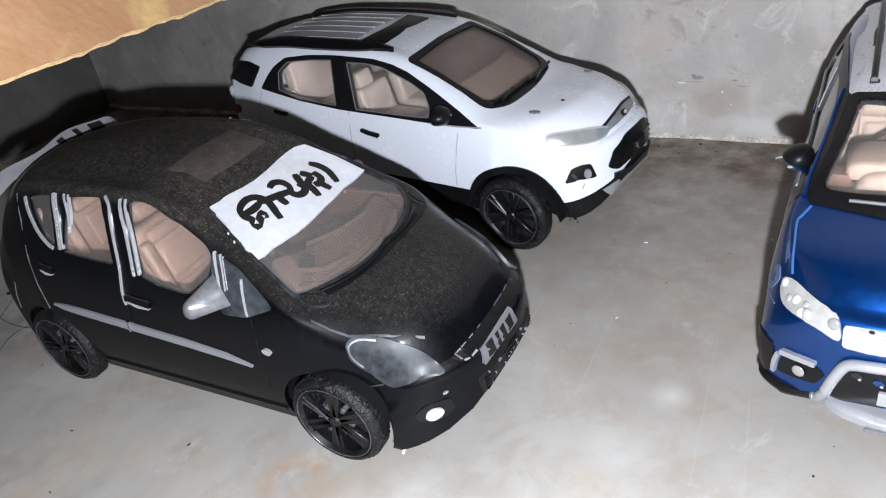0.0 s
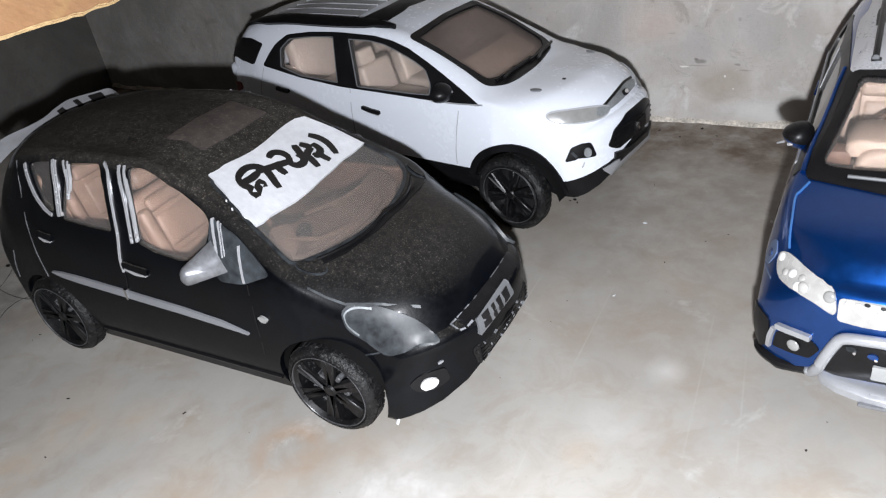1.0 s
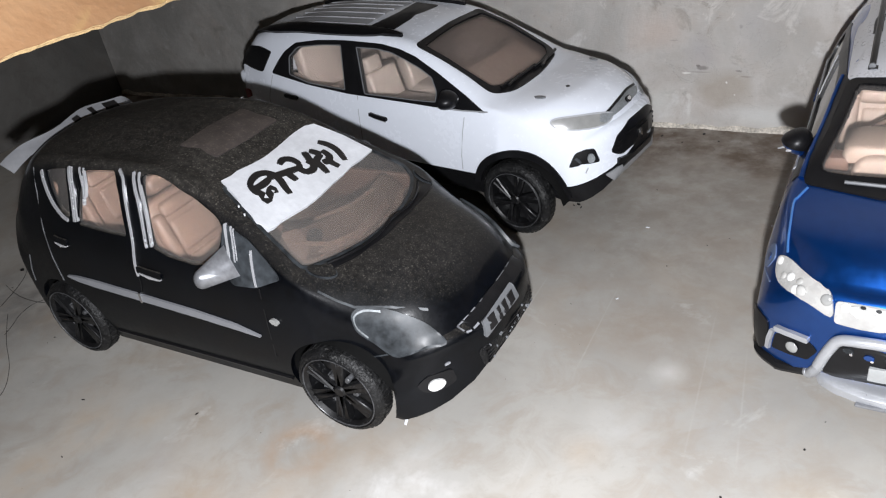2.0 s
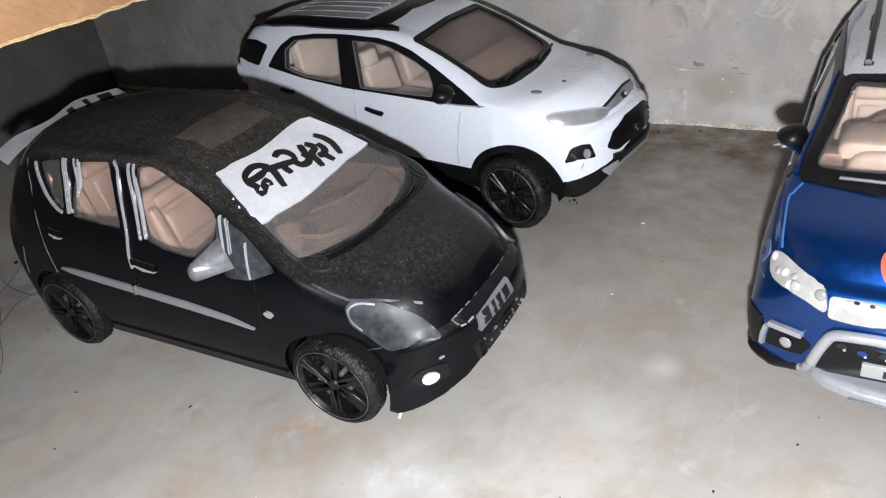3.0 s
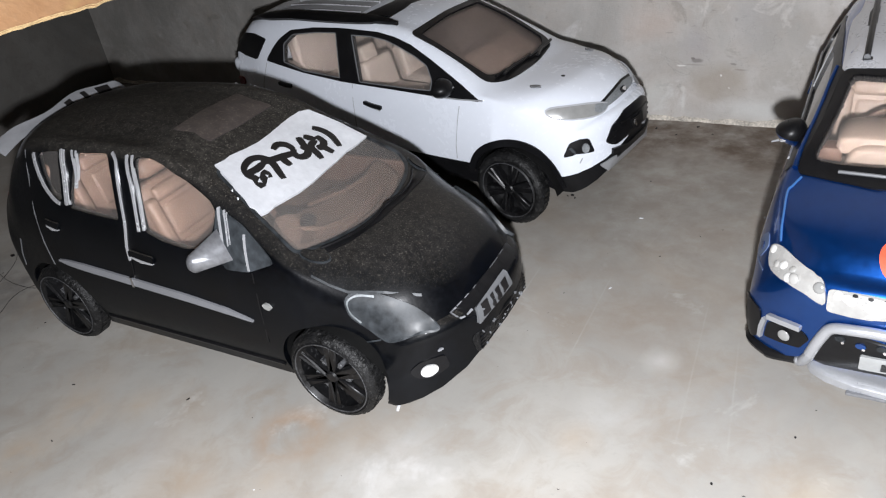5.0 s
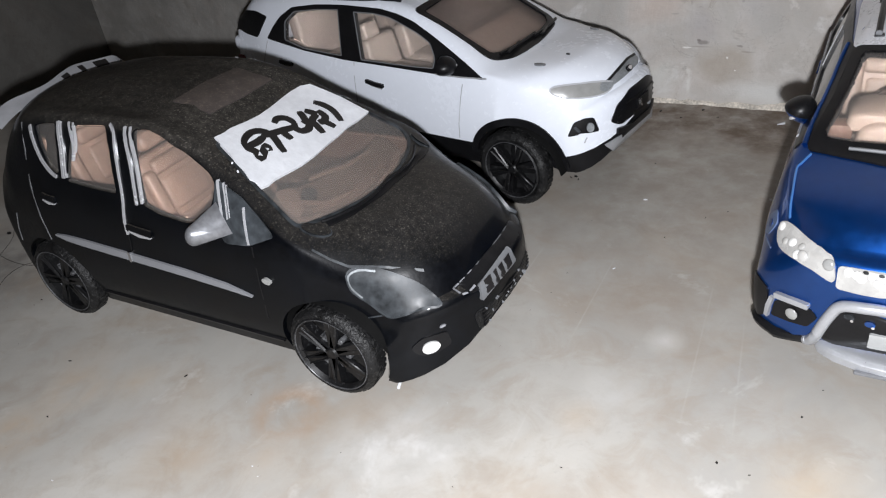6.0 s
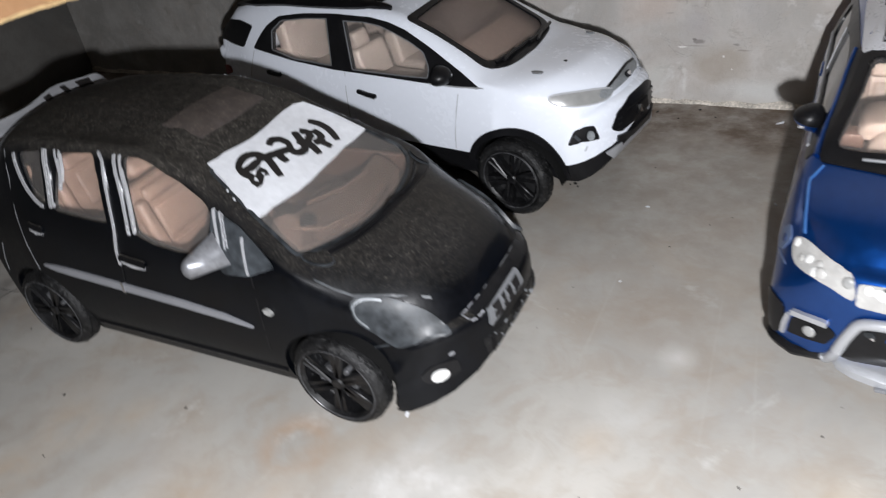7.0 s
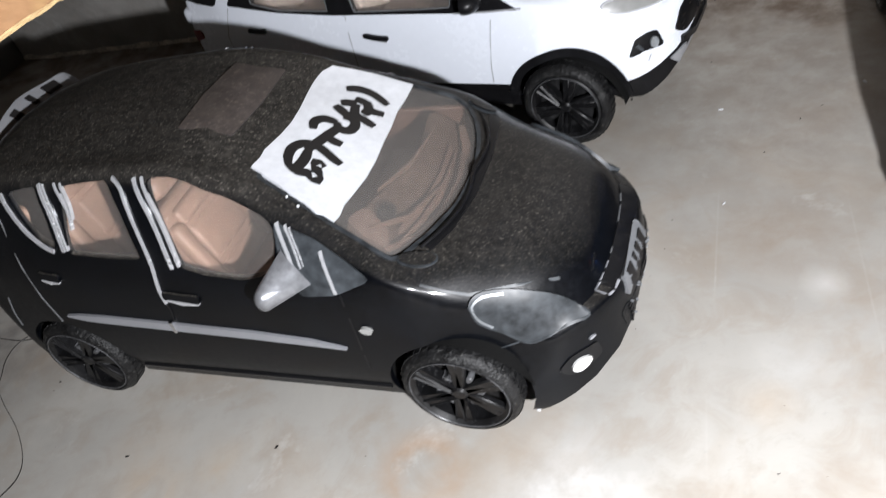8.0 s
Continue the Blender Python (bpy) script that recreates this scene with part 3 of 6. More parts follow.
    def body(self, name, cutters, mats, parent, label="", thickness=0.035, clad=0):
        """The skin as a thin hollow shell with the openings cut through it."""
        bm = self.solid.copy()
        if clad:
            bm.faces.ensure_lookup_table()
            for f in bm.faces:
                f.material_index = 1 if self.low(f.index) else 0
        me = bpy.data.meshes.new(name)
        bm.to_mesh(me)
        bm.free()
        ob = new(name, me)
        for m in mats:
            me.materials.append(m)
        sol = ob.modifiers.new("thickness", "SOLIDIFY")
        sol.thickness, sol.offset = thickness, -1
        cut = bpy.data.meshes.new("cut")
        cbm = bmesh.new()
        for verts, faces in cutters:
            made = [cbm.verts.new(v) for v in verts]
            for f in faces:
                cbm.faces.new([made[i] for i in f])
        bmesh.ops.recalc_face_normals(cbm, faces=cbm.faces)
        cbm.to_mesh(cut)
        cbm.free()
        cob = new("cut", cut)
        bo = ob.modifiers.new("openings", "BOOLEAN")
        bo.operation, bo.object, bo.solver = "DIFFERENCE", cob, "EXACT"
        dg = bpy.context.evaluated_depsgraph_get()
        out = bpy.data.meshes.new_from_object(ob.evaluated_get(dg))
        ob.modifiers.clear()
        ob.data = out
        bpy.data.objects.remove(cob)
        bpy.data.meshes.remove(me)
        out.name = name
        out.transform(Matrix.Scale(K, 4))
        out.shade_smooth()
        out.set_sharp_from_angle(angle=radians(38))
        ob.parent = parent
        if label:
            ob["label"] = label
        return ob


def prism(outline, axis, a, b):
    """A closed prism over a 2D outline, from a to b along the axis."""
    put = {"y": lambda p, d: (p[0], d, p[1]), "z": lambda p, d: (p[0], p[1], d), "x": lambda p, d: (d, p[0], p[1])}[axis]
    n = len(outline)
    verts = [put(p, a) for p in outline] + [put(p, b) for p in outline]
    faces = [tuple(range(n)), tuple(range(2 * n - 1, n - 1, -1))] + [(i, n + i, n + (i + 1) % n, (i + 1) % n) for i in range(n)]
    return verts, faces


def side_cuts(outlines):
    """Openings through both flanks, clear of the roof's middle."""
    return [prism(o, "y", a, b) for o in outlines for a, b in ((-1.2, -0.46), (0.46, 1.2))]


def drum(x, z, r, y0, y1, n=40):
    return prism([(x + r * math.cos(2 * math.pi * i / n), z + r * math.sin(2 * math.pi * i / n)) for i in range(n)], "y", y0, y1)


def thing(name, m, label, category, group=""):
    ob = new(name)
    ob.empty_display_size = 0.01
    ob.matrix_world = m
    return tagged(ob, label, category, group)


# ---- the niche ----
def slab(name, verts, mat, kind="structure", label="", faces=((0, 1, 2, 3), (7, 6, 5, 4), (0, 4, 5, 1), (1, 5, 6, 2), (2, 6, 7, 3), (3, 7, 4, 0))):
    ob = link(name, verts, faces, mat, smooth=0)
    return tagged(ob, label=label, kind=kind)


def block(name, x0, x1, y0, y1, z0, z1, mat, label=""):
    return slab(name, [(x0, y0, z0), (x1, y0, z0), (x1, y1, z0), (x0, y1, z0), (x0, y0, z1), (x1, y0, z1), (x1, y1, z1), (x0, y1, z1)], mat, label=label)


WALL_Y, LEFT_X = 4.52, -6.0
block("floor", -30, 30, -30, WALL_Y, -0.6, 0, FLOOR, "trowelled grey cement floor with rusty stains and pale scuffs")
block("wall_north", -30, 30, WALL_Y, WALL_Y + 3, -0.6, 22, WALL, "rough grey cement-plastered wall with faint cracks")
block("wall_east", 30, 33, -30, WALL_Y, -0.6, 22, WALL, "plain grey cement wall")
block("wall_south", -33, 33, -33, -30, -0.6, 22, WALL, "plain grey cement wall")
block("ceiling", -33, 33, -33, WALL_Y + 3, 22, 23, WALL, "plain grey cement slab overhead")
block("wall_west", LEFT_X - 3, LEFT_X, -30, WALL_Y, 0, 22, SHADED_SIDE_WALL, "cement side wall under the board, its shade put into the colour")

# ---- toy cars ----
BLACK_AT, WHITE_AT, BLUE_AT = pose(0, 0.77 * K, 0), pose(0.054 * K, 3.243 * K, 0, 0, 0, -9), pose(3.99 * K, 2.65 * K, 0, 0, 0, -90)

BLACK_SHELL = Shell(
    [
        [(-1.84, 0.66, 0.09), (-1.5, 0.7, 0.13), (-1.2, 0.712, 0.18), (1.2, 0.712, 0.17), (1.8, 0.7, 0.12)],
        [(-1.84, 0.722, 0.34), (-1.2, 0.761, 0.38), (1.2, 0.761, 0.36), (1.8, 0.775, 0.26)],
        [(-1.84, 0.731, 0.7), (-1.2, 0.77, 0.68), (0, 0.77, 0.64), (1.2, 0.77, 0.6), (1.8, 0.665, 0.46)],
        [(-1.84, 0.655, 0.88), (-1.6, 0.692, 1.05), (-1, 0.727, 1.06), (-0.3, 0.736, 1), (0.3, 0.736, 0.97), (0.9, 0.731, 0.93), (1.4, 0.692, 0.8), (1.8, 0.61, 0.56)],
        [(-1.84, 0.529, 1.005), (-1.6, 0.549, 1.255), (-1.3, 0.563, 1.401), (-0.9, 0.577, 1.44), (-0.3, 0.582, 1.455), (0.1, 0.573, 1.402), (0.4, 0.577, 1.285), (0.7, 0.616, 1.145), (0.95, 0.674, 1.01), (1.1, 0.655, 0.96), (1.4, 0.607, 0.86), (1.65, 0.558, 0.76), (1.8, 0.501, 0.61)],
    ],
    [(-1.84, 1.06), (-1.68, 1.31), (-1.55, 1.43), (-1.35, 1.504), (-1, 1.515), (-0.5, 1.5), (-0.1, 1.478), (0.15, 1.401), (0.4, 1.3), (0.8, 1.11), (1, 1.03), (1.12, 1.01), (1.4, 0.97), (1.6, 0.89), (1.74, 0.76), (1.8, 0.63)],
    -1.84, 1.8, 0.77, 0.47, 0.25, power=2.9, rake=0.05, lift=0.15,
)
WHITE_SHELL = Shell(
    [
        [(-1.95, 0.600, 0.36), (-1.3, 0.669, 0.27), (1.3, 0.669, 0.27), (1.92, 0.531, 0.27)],
        [(-1.95, 0.651, 0.52), (-1.3, 0.711, 0.46), (1.3, 0.711, 0.46), (1.92, 0.583, 0.42)],
        [(-1.95, 0.669, 0.80), (-1.2, 0.720, 0.80), (0, 0.720, 0.72), (1.3, 0.720, 0.72), (1.92, 0.600, 0.60)],
        [(-1.95, 0.617, 1.02), (-1.5, 0.669, 1.07), (-0.9, 0.686, 1.05), (-0.2, 0.686, 1.0), (0.6, 0.686, 0.975), (1.05, 0.677, 0.975), (1.6, 0.660, 0.9), (1.92, 0.531, 0.74)],
        [(-1.95, 0.531, 1.17), (-1.70, 0.531, 1.34), (-1.4, 0.531, 1.40), (-0.9, 0.538, 1.43), (-0.2, 0.538, 1.43), (0.2, 0.538, 1.385), (0.5, 0.545, 1.29), (0.8, 0.578, 1.155), (1.05, 0.612, 1.04), (1.2, 0.609, 1.022), (1.6, 0.582, 0.985), (1.78, 0.52, 0.925), (1.92, 0.446, 0.80)],
    ],
    [(-1.95, 1.24), (-1.72, 1.415), (-1.4, 1.460), (-1.0, 1.490), (-0.4, 1.497), (0.1, 1.462), (0.4, 1.388), (0.8, 1.215), (1.1, 1.09), (1.22, 1.068), (1.6, 1.075), (1.78, 1.02), (1.87, 0.95), (1.92, 0.86)],
    -1.95, 1.92, 0.72, 0.42, 0.14,
)
BLUE_SHELL = Shell(
    [
        [(-1.72, 0.70, 0.32), (-1.2, 0.77, 0.24), (1.2, 0.80, 0.24), (1.68, 0.77, 0.19)],
        [(-1.72, 0.76, 0.46), (-1.2, 0.81, 0.43), (1.2, 0.84, 0.43), (1.68, 0.82, 0.30)],
        [(-1.72, 0.77, 0.72), (-1.2, 0.81, 0.66), (1.2, 0.845, 0.64), (1.68, 0.83, 0.50)],
        [(-1.72, 0.72, 0.94), (-1.0, 0.77, 0.98), (0, 0.77, 0.94), (1.0, 0.785, 0.92), (1.4, 0.77, 0.84), (1.68, 0.73, 0.68)],
        [(-1.72, 0.58, 1.08), (-1.55, 0.58, 1.26), (-1.3, 0.58, 1.34), (-0.6, 0.59, 1.39), (0.1, 0.58, 1.37), (0.4, 0.58, 1.29), (0.75, 0.64, 1.13), (1.0, 0.70, 1.01), (1.15, 0.70, 0.97), (1.45, 0.67, 0.91), (1.68, 0.60, 0.78)],
    ],
    [(-1.72, 1.12), (-1.58, 1.32), (-1.3, 1.43), (-0.6, 1.475), (0.1, 1.45), (0.35, 1.38), (0.75, 1.18), (1.0, 1.06), (1.1, 1.035), (1.4, 1.0), (1.58, 0.94), (1.68, 0.83)],
    -1.72, 1.68, 0.845, 0.22, 0.2,
)


def wheel_cuts(x, r, w):
    return [drum(x, r * 0.97, r + 0.05, -w - 0.3, -w + 0.34), drum(x, r * 0.97, r + 0.05, w - 0.34, w + 0.3)]


def wheel(car, x, r, y, spokes, turn=0.3, twin=0.17, fat=0.72, wd=0.23):
    """Tyre, rim, twin spokes and hub; y is the outer face (its sign says which side)."""
    s = 1 if y > 0 else -1
    m = pose(x, y, r)
    rim_r = r * fat
    prof = [(rim_r, 0.0), (rim_r * 1.02, 0.006), (rim_r * 1.06, 0.0), (rim_r * 1.01, -0.03), (rim_r * 0.96, -0.09), (rim_r * 0.94, -wd), (rim_r * 0.90, -wd), (rim_r * 0.92, -0.02)]
    v, f = lathe([(a, b * s) for a, b in prof], 48, m)
    hub = link("wheel", v, f, RIM, car, "gloss black toy wheel with open spokes")
    tw = [(rim_r * 1.02, -0.012), (rim_r * 1.08, 0.002), (r * 0.86, 0.006), (r * 0.93, -0.004), (r * 0.975, -0.028), (r * 0.99, -0.045), (r * 0.99, -wd + 0.03), (r * 0.96, -wd), (rim_r, -wd)]
    v, f = lathe([(a, b * s) for a, b in tw], 64, m)
    tyre = link("tyre", v, f, RUBBER, hub, "dusty black rubber tyre")
    bm = bmesh.new()
    for i in range(42):
        a = 2 * math.pi * i / 42
        for k, (y0, y1) in enumerate(((-0.035, -0.085), (-0.09, min(-0.11, -wd * 0.56)), (-0.135, -wd + 0.012))[: 3 if wd > 0.16 else 2]):
            t = m @ Matrix.Rotation(-(a + k * 0.05), 4, "Y")
            box(bm, r * 0.975, r * 1.0, min(y0 * s, y1 * s), max(y0 * s, y1 * s), -0.014, 0.014, 0.0, 1, t)
    part("tread", bm, RUBBER, hub)
    for i in range(spokes):
        bm = bmesh.new()
        a = 2 * math.pi * i / spokes + turn
        for da in (-twin, twin) if twin else (0,):
            t = m @ Matrix.Rotation(-(a + da), 4, "Y")
            box(bm, 0.03, rim_r * 0.98, min(-0.055 * s, -0.015 * s), max(-0.055 * s, -0.015 * s), -0.024 if twin else -0.045, 0.024 if twin else 0.045, 0.008, 1, t)
        part("spoke", bm, RIM, hub)
    v, f = lathe([(0.001, -0.002 * s), (0.030, -0.004 * s), (0.045, -0.02 * s), (0.045, -0.06 * s), (0.001, -0.06 * s)], 20, m)
    link("hub_cap", v, f, RIM, hub)
    v, f = lathe([(0.001, -0.10 * s), (rim_r * 0.93, -0.10 * s), (rim_r * 0.93, -0.12 * s), (0.001, -0.12 * s)], 30, m)
    link("wheel_disc", v, f, DISC, hub, "dusty grey disc behind the spokes")
    v, f = lathe([(rim_r * 1.0, 0.004 * s), (rim_r * 1.01, 0.008 * s), (rim_r * 1.025, 0.008 * s), (rim_r * 1.032, 0.002 * s), (rim_r * 1.02, -0.01 * s)], 48, m)
    link("rim_lip", v, f, RIM_EDGE, hub, "scuffed rim edge with its glint painted in")
    for i in range(spokes if fat > 0.78 else 0):
        a = 2 * math.pi * (i + 0.5) / spokes + turn
        bm = bmesh.new()
        box(bm, 0.075, 0.115, min(-0.09 * s, -0.03 * s), max(-0.09 * s, -0.03 * s), -0.016, 0.016, 0.007, 1, m @ Matrix.Rotation(-a, 4, "Y"))
        part("wheel_nut", bm, RIM_EDGE, hub)
    return hub


def arch_liner(car, x, r, half):
    """The dark inside of each wheel arch on an axle."""
    n, rr = 24, r + 0.065
    for y0, y1 in ((-half + 0.05, -half + 0.36), (half - 0.05, half - 0.36)):
        verts, faces = [], []
        for i in range(n + 1):
            a = math.pi * i / n
            out = math.copysign(half - 0.012 - 0.06 * (1 - math.sin(a)) ** 2, y0)
            verts += [(x + rr * math.cos(a), y, r * 0.9 + rr * math.sin(a)) for y in (out, y1)]
        faces = [(i * 2, i * 2 + 1, i * 2 + 3, i * 2 + 2) for i in range(n)] + [tuple(i * 2 + 1 for i in range(n + 1))]
        link("arch_liner", verts, faces, SHADE, car)


def seat(car, x, y, z, wide, high, lean, deep=0.46, mat=None, name="seat", headrest=True):
    """Moulded seat: cushion, ribbed backrest, headrest."""
    mat = mat or BEIGE
    bm = bmesh.new()
    box(bm, x - 0.06, x + deep, y - wide / 2, y + wide / 2, z, z + 0.16, 0.05, 3)
    box(bm, x + 0.08, x + deep - 0.04, y - wide * 0.30, y + wide * 0.30, z + 0.11, z + 0.185, 0.036, 3)
    ob = part(name, bm, mat, car)
    bm = bmesh.new()
    m = Matrix.Translation((x, y, z + 0.1)) @ Matrix.Rotation(radians(-lean), 4, "Y")
    box(bm, -0.09, 0.07, -wide / 2, wide / 2, 0, high, 0.05, 3, m)
    for s in (-1, 1):
        box(bm, -0.05, 0.11, s * wide * 0.40 - 0.045, s * wide * 0.40 + 0.045, 0.03, high * 0.85, 0.035, 3, m)
    for z0, z1 in ((0.05, 0.30), (0.32, 0.73)):
        box(bm, 0.03, 0.082, -wide * 0.30, wide * 0.30, high * z0, high * z1, 0.036, 3, m)
    box(bm, 0.03, 0.10, -wide * 0.33, wide * 0.33, high * 0.76, high * 0.93, 0.032, 3, m)
    part("backrest", bm, mat, ob)
    if headrest:
        bm = bmesh.new()
        box(bm, -0.07, 0.05, -wide * 0.27, wide * 0.27, high + 0.005, high + 0.13, 0.05, 3, m)
        part("headrest", bm, mat, ob)
    return ob


def plain_seat(car, x, y, z, wide, high, lean, deep, mat, headrest=True):
    """Simple moulded seat: flat cushion, smooth slab of a back, narrow headrest."""
    bm = bmesh.new()
    box(bm, x - 0.05, x + deep, y - wide / 2, y + wide / 2, z, z + 0.17, 0.05, 3)
    ob = part("seat", bm, mat, car)
    m = Matrix.Translation((x, y, z + 0.1)) @ Matrix.Rotation(radians(-lean), 4, "Y")
    bm = bmesh.new()
    box(bm, -0.08, 0.06, -wide / 2, wide / 2, 0, high, 0.045, 4, m)
    part("backrest", bm, mat, ob)
    if headrest:
        bm = bmesh.new()
        box(bm, -0.07, 0.04, -wide * 0.38, wide * 0.12, high - 0.01, high + 0.13, 0.03, 3, m)
        part("headrest", bm, mat, ob)
    return ob


def steering(car, x, y, z, r, mat, lean=55):
    m = Matrix.Translation((x, y, z)) @ Matrix.Rotation(radians(lean), 4, "Y")
    ring, verts, faces = 28, [], []
    for i in range(ring):
        a = 2 * math.pi * i / ring
        for j in range(8):
            b = 2 * math.pi * j / 8
            verts.append(m @ Vector(((r + 0.022 * math.cos(b)) * math.cos(a), (r + 0.022 * math.cos(b)) * math.sin(a), 0.022 * math.sin(b))))
    for i in range(ring):
        for j in range(8):
            faces.append((i * 8 + j, i * 8 + (j + 1) % 8, (i + 1) % ring * 8 + (j + 1) % 8, (i + 1) % ring * 8 + j))
    ob = link("steering_wheel", verts, faces, mat, car)
    bm = bmesh.new()
    for a in (0, 120, 240):
        box(bm, 0, r, -0.02, 0.02, -0.012, 0.012, 0.006, 1, m @ Matrix.Rotation(radians(a + 180), 4, "Z"))
    bmesh.ops.create_cone(bm, cap_ends=True, segments=20, radius1=0.06, radius2=0.05, depth=0.05, matrix=m)
    part("steering_hub", bm, mat, ob)


def tube(name, points, radius, mat, parent=None, sides=6, label="", k=K):
    """A thin round line through points."""
    verts, faces = [], []
    pts = [Vector(p) for p in points]
    for i, p in enumerate(pts):
        d = (pts[min(i + 1, len(pts) - 1)] - pts[max(i - 1, 0)]).normalized()
        u = d.cross(Vector((0.13, 0.2, 0.97))).normalized()
        w = d.cross(u)
        for j in range(sides):
            a = 2 * math.pi * j / sides
            verts.append(p + (u * math.cos(a) + w * math.sin(a)) * radius)
    for i in range(len(pts) - 1):
        for j in range(sides):
            faces.append((i * sides + j, i * sides + (j + 1) % sides, (i + 1) * sides + (j + 1) % sides, (i + 1) * sides + j))
    faces += [tuple(range(sides)), tuple(range((len(pts) - 1) * sides, len(pts) * sides))]
    return link(name, verts, faces, mat, parent, label, k=k)


def ellipse(cx, cz, rx, rz, n=22, tilt=0.0):
    c, s = math.cos(radians(tilt)), math.sin(radians(tilt))
    out = []
    for i in range(n):
        a = 2 * math.pi * i / n
        u, v = rx * math.cos(a), rz * math.sin(a)
        out.append((cx + u * c - v * s, cz + u * s + v * c))
    return out


def glaze(shell, name, outline, axis, car, off=-0.012, mirror=False, label="", mat=None):
    before = set(bpy.data.objects)
    shell.patch(name, outline, axis, mat or (HAZY if "screen" in name else GLASS), car, off=off, thick=0.012, grid=0.08, mirror=mirror, label=label)
    for o in set(bpy.data.objects) - before:
        o.visible_shadow = False


def grown(outline, d):
    """An outline moved outwards by d (counter-clockwise or not)."""
    pts = [Vector(p) for p in outline]
    area = sum(pts[i - 1].x * pts[i].y - pts[i].x * pts[i - 1].y for i in range(len(pts)))
    s = 1 if area > 0 else -1
    out = []
    for i, p in enumerate(pts):
        t = (pts[(i + 1) % len(pts)] - pts[i - 1]).normalized()
        out.append((p.x + t.y * d * s, p.y - t.x * d * s))
    return out


def bead(name, shell, point, axis, r, mat, parent, flat=0.6, label="", mirror=True):
    """A domed glass bead pressed into the skin."""
    u, v = shell.flat([point], axis)[0] if len(point) == 3 else point
    p, n = shell.hit(u, v, axis)
    m = Matrix.Translation(p + n * 0.016) @ n.to_track_quat("Z", "Y").to_matrix().to_4x4() @ Matrix.Diagonal((r, r, r * flat, 1))
    for s in (1, -1) if mirror else (1,):
        bm = bmesh.new()
        bmesh.ops.create_uvsphere(bm, u_segments=14, v_segments=9, radius=1.0, matrix=m)
        for w in bm.verts:
            w.co.y *= s
        part(name, bm, mat, parent, label)


def mirror_unit(car, m, mat, size, label=""):
    """Door mirror: a rounded housing and the glass set into its back; local y is the way out."""
    bm = bmesh.new()
    bmesh.ops.create_uvsphere(bm, u_segments=20, v_segments=12, radius=0.5)
    for v in bm.verts:
        x, y, z = v.co
        v.co = m @ Vector((max(x, -0.12) * size[0] * 1.6, y * size[1] * (1.0 - 0.25 * y), z * size[2] * (1 + 0.2 * y)))
    ob = part("mirror", bm, mat, car, label)
    bm = bmesh.new()
    bmesh.ops.create_circle(bm, cap_ends=True, segments=20, radius=0.4)
    for v in bm.verts:
        v.co = m @ Vector((-0.125 * size[0] * 1.6, v.co.x * size[1], v.co.y * size[2]))
    part("mirror_glass", bm, CHROME, ob)


# ---- the black hatchback ----
MARKER_LOW = [
    [(0.39, -0.297), (0.369, -0.249), (0.363, -0.188), (0.388, -0.14), (0.437, -0.123), (0.483, -0.136), (0.543, -0.17), (0.584, -0.189)],
    [(0.39, -0.297), (0.439, -0.319), (0.48, -0.311), (0.534, -0.337), (0.51, -0.279), (0.486, -0.224), (0.527, -0.242)],
    [(0.425, -0.315), (0.437, -0.24), (0.432, -0.17)],
    [(0.394, -0.017), (0.382, 0.032), (0.404, 0.068), (0.435, 0.078), (0.471, 0.074)],
    [(0.425, -0.17), (0.458, -0.067), (0.496, 0.054)],
]
MARKER_HIGH = [
    [(0.465, -0.006), (0.483, -0.05), (0.544, -0.062)],
    [(0.471, 0.074), (0.499, 0.039), (0.54, 0.045), (0.552, 0.095), (0.527, 0.134), (0.483, 0.132)],
    [(0.423, 0.192), (0.467, 0.168), (0.512, 0.141)],
    [(0.437, 0.227), (0.477, 0.247), (0.504, 0.253)],
    [(0.42, 0.347), (0.475, 0.372), (0.547, 0.37), (0.631, 0.325)],
    [(0.487, 0.292), (0.545, 0.282), (0.574, 0.24), (0.64, 0.243)],
    [(0.504, 0.253), (0.522, 0.178), (0.573, 0.157), (0.627, 0.135)],
    [(0.574, 0.24), (0.555, 0.198)],
]


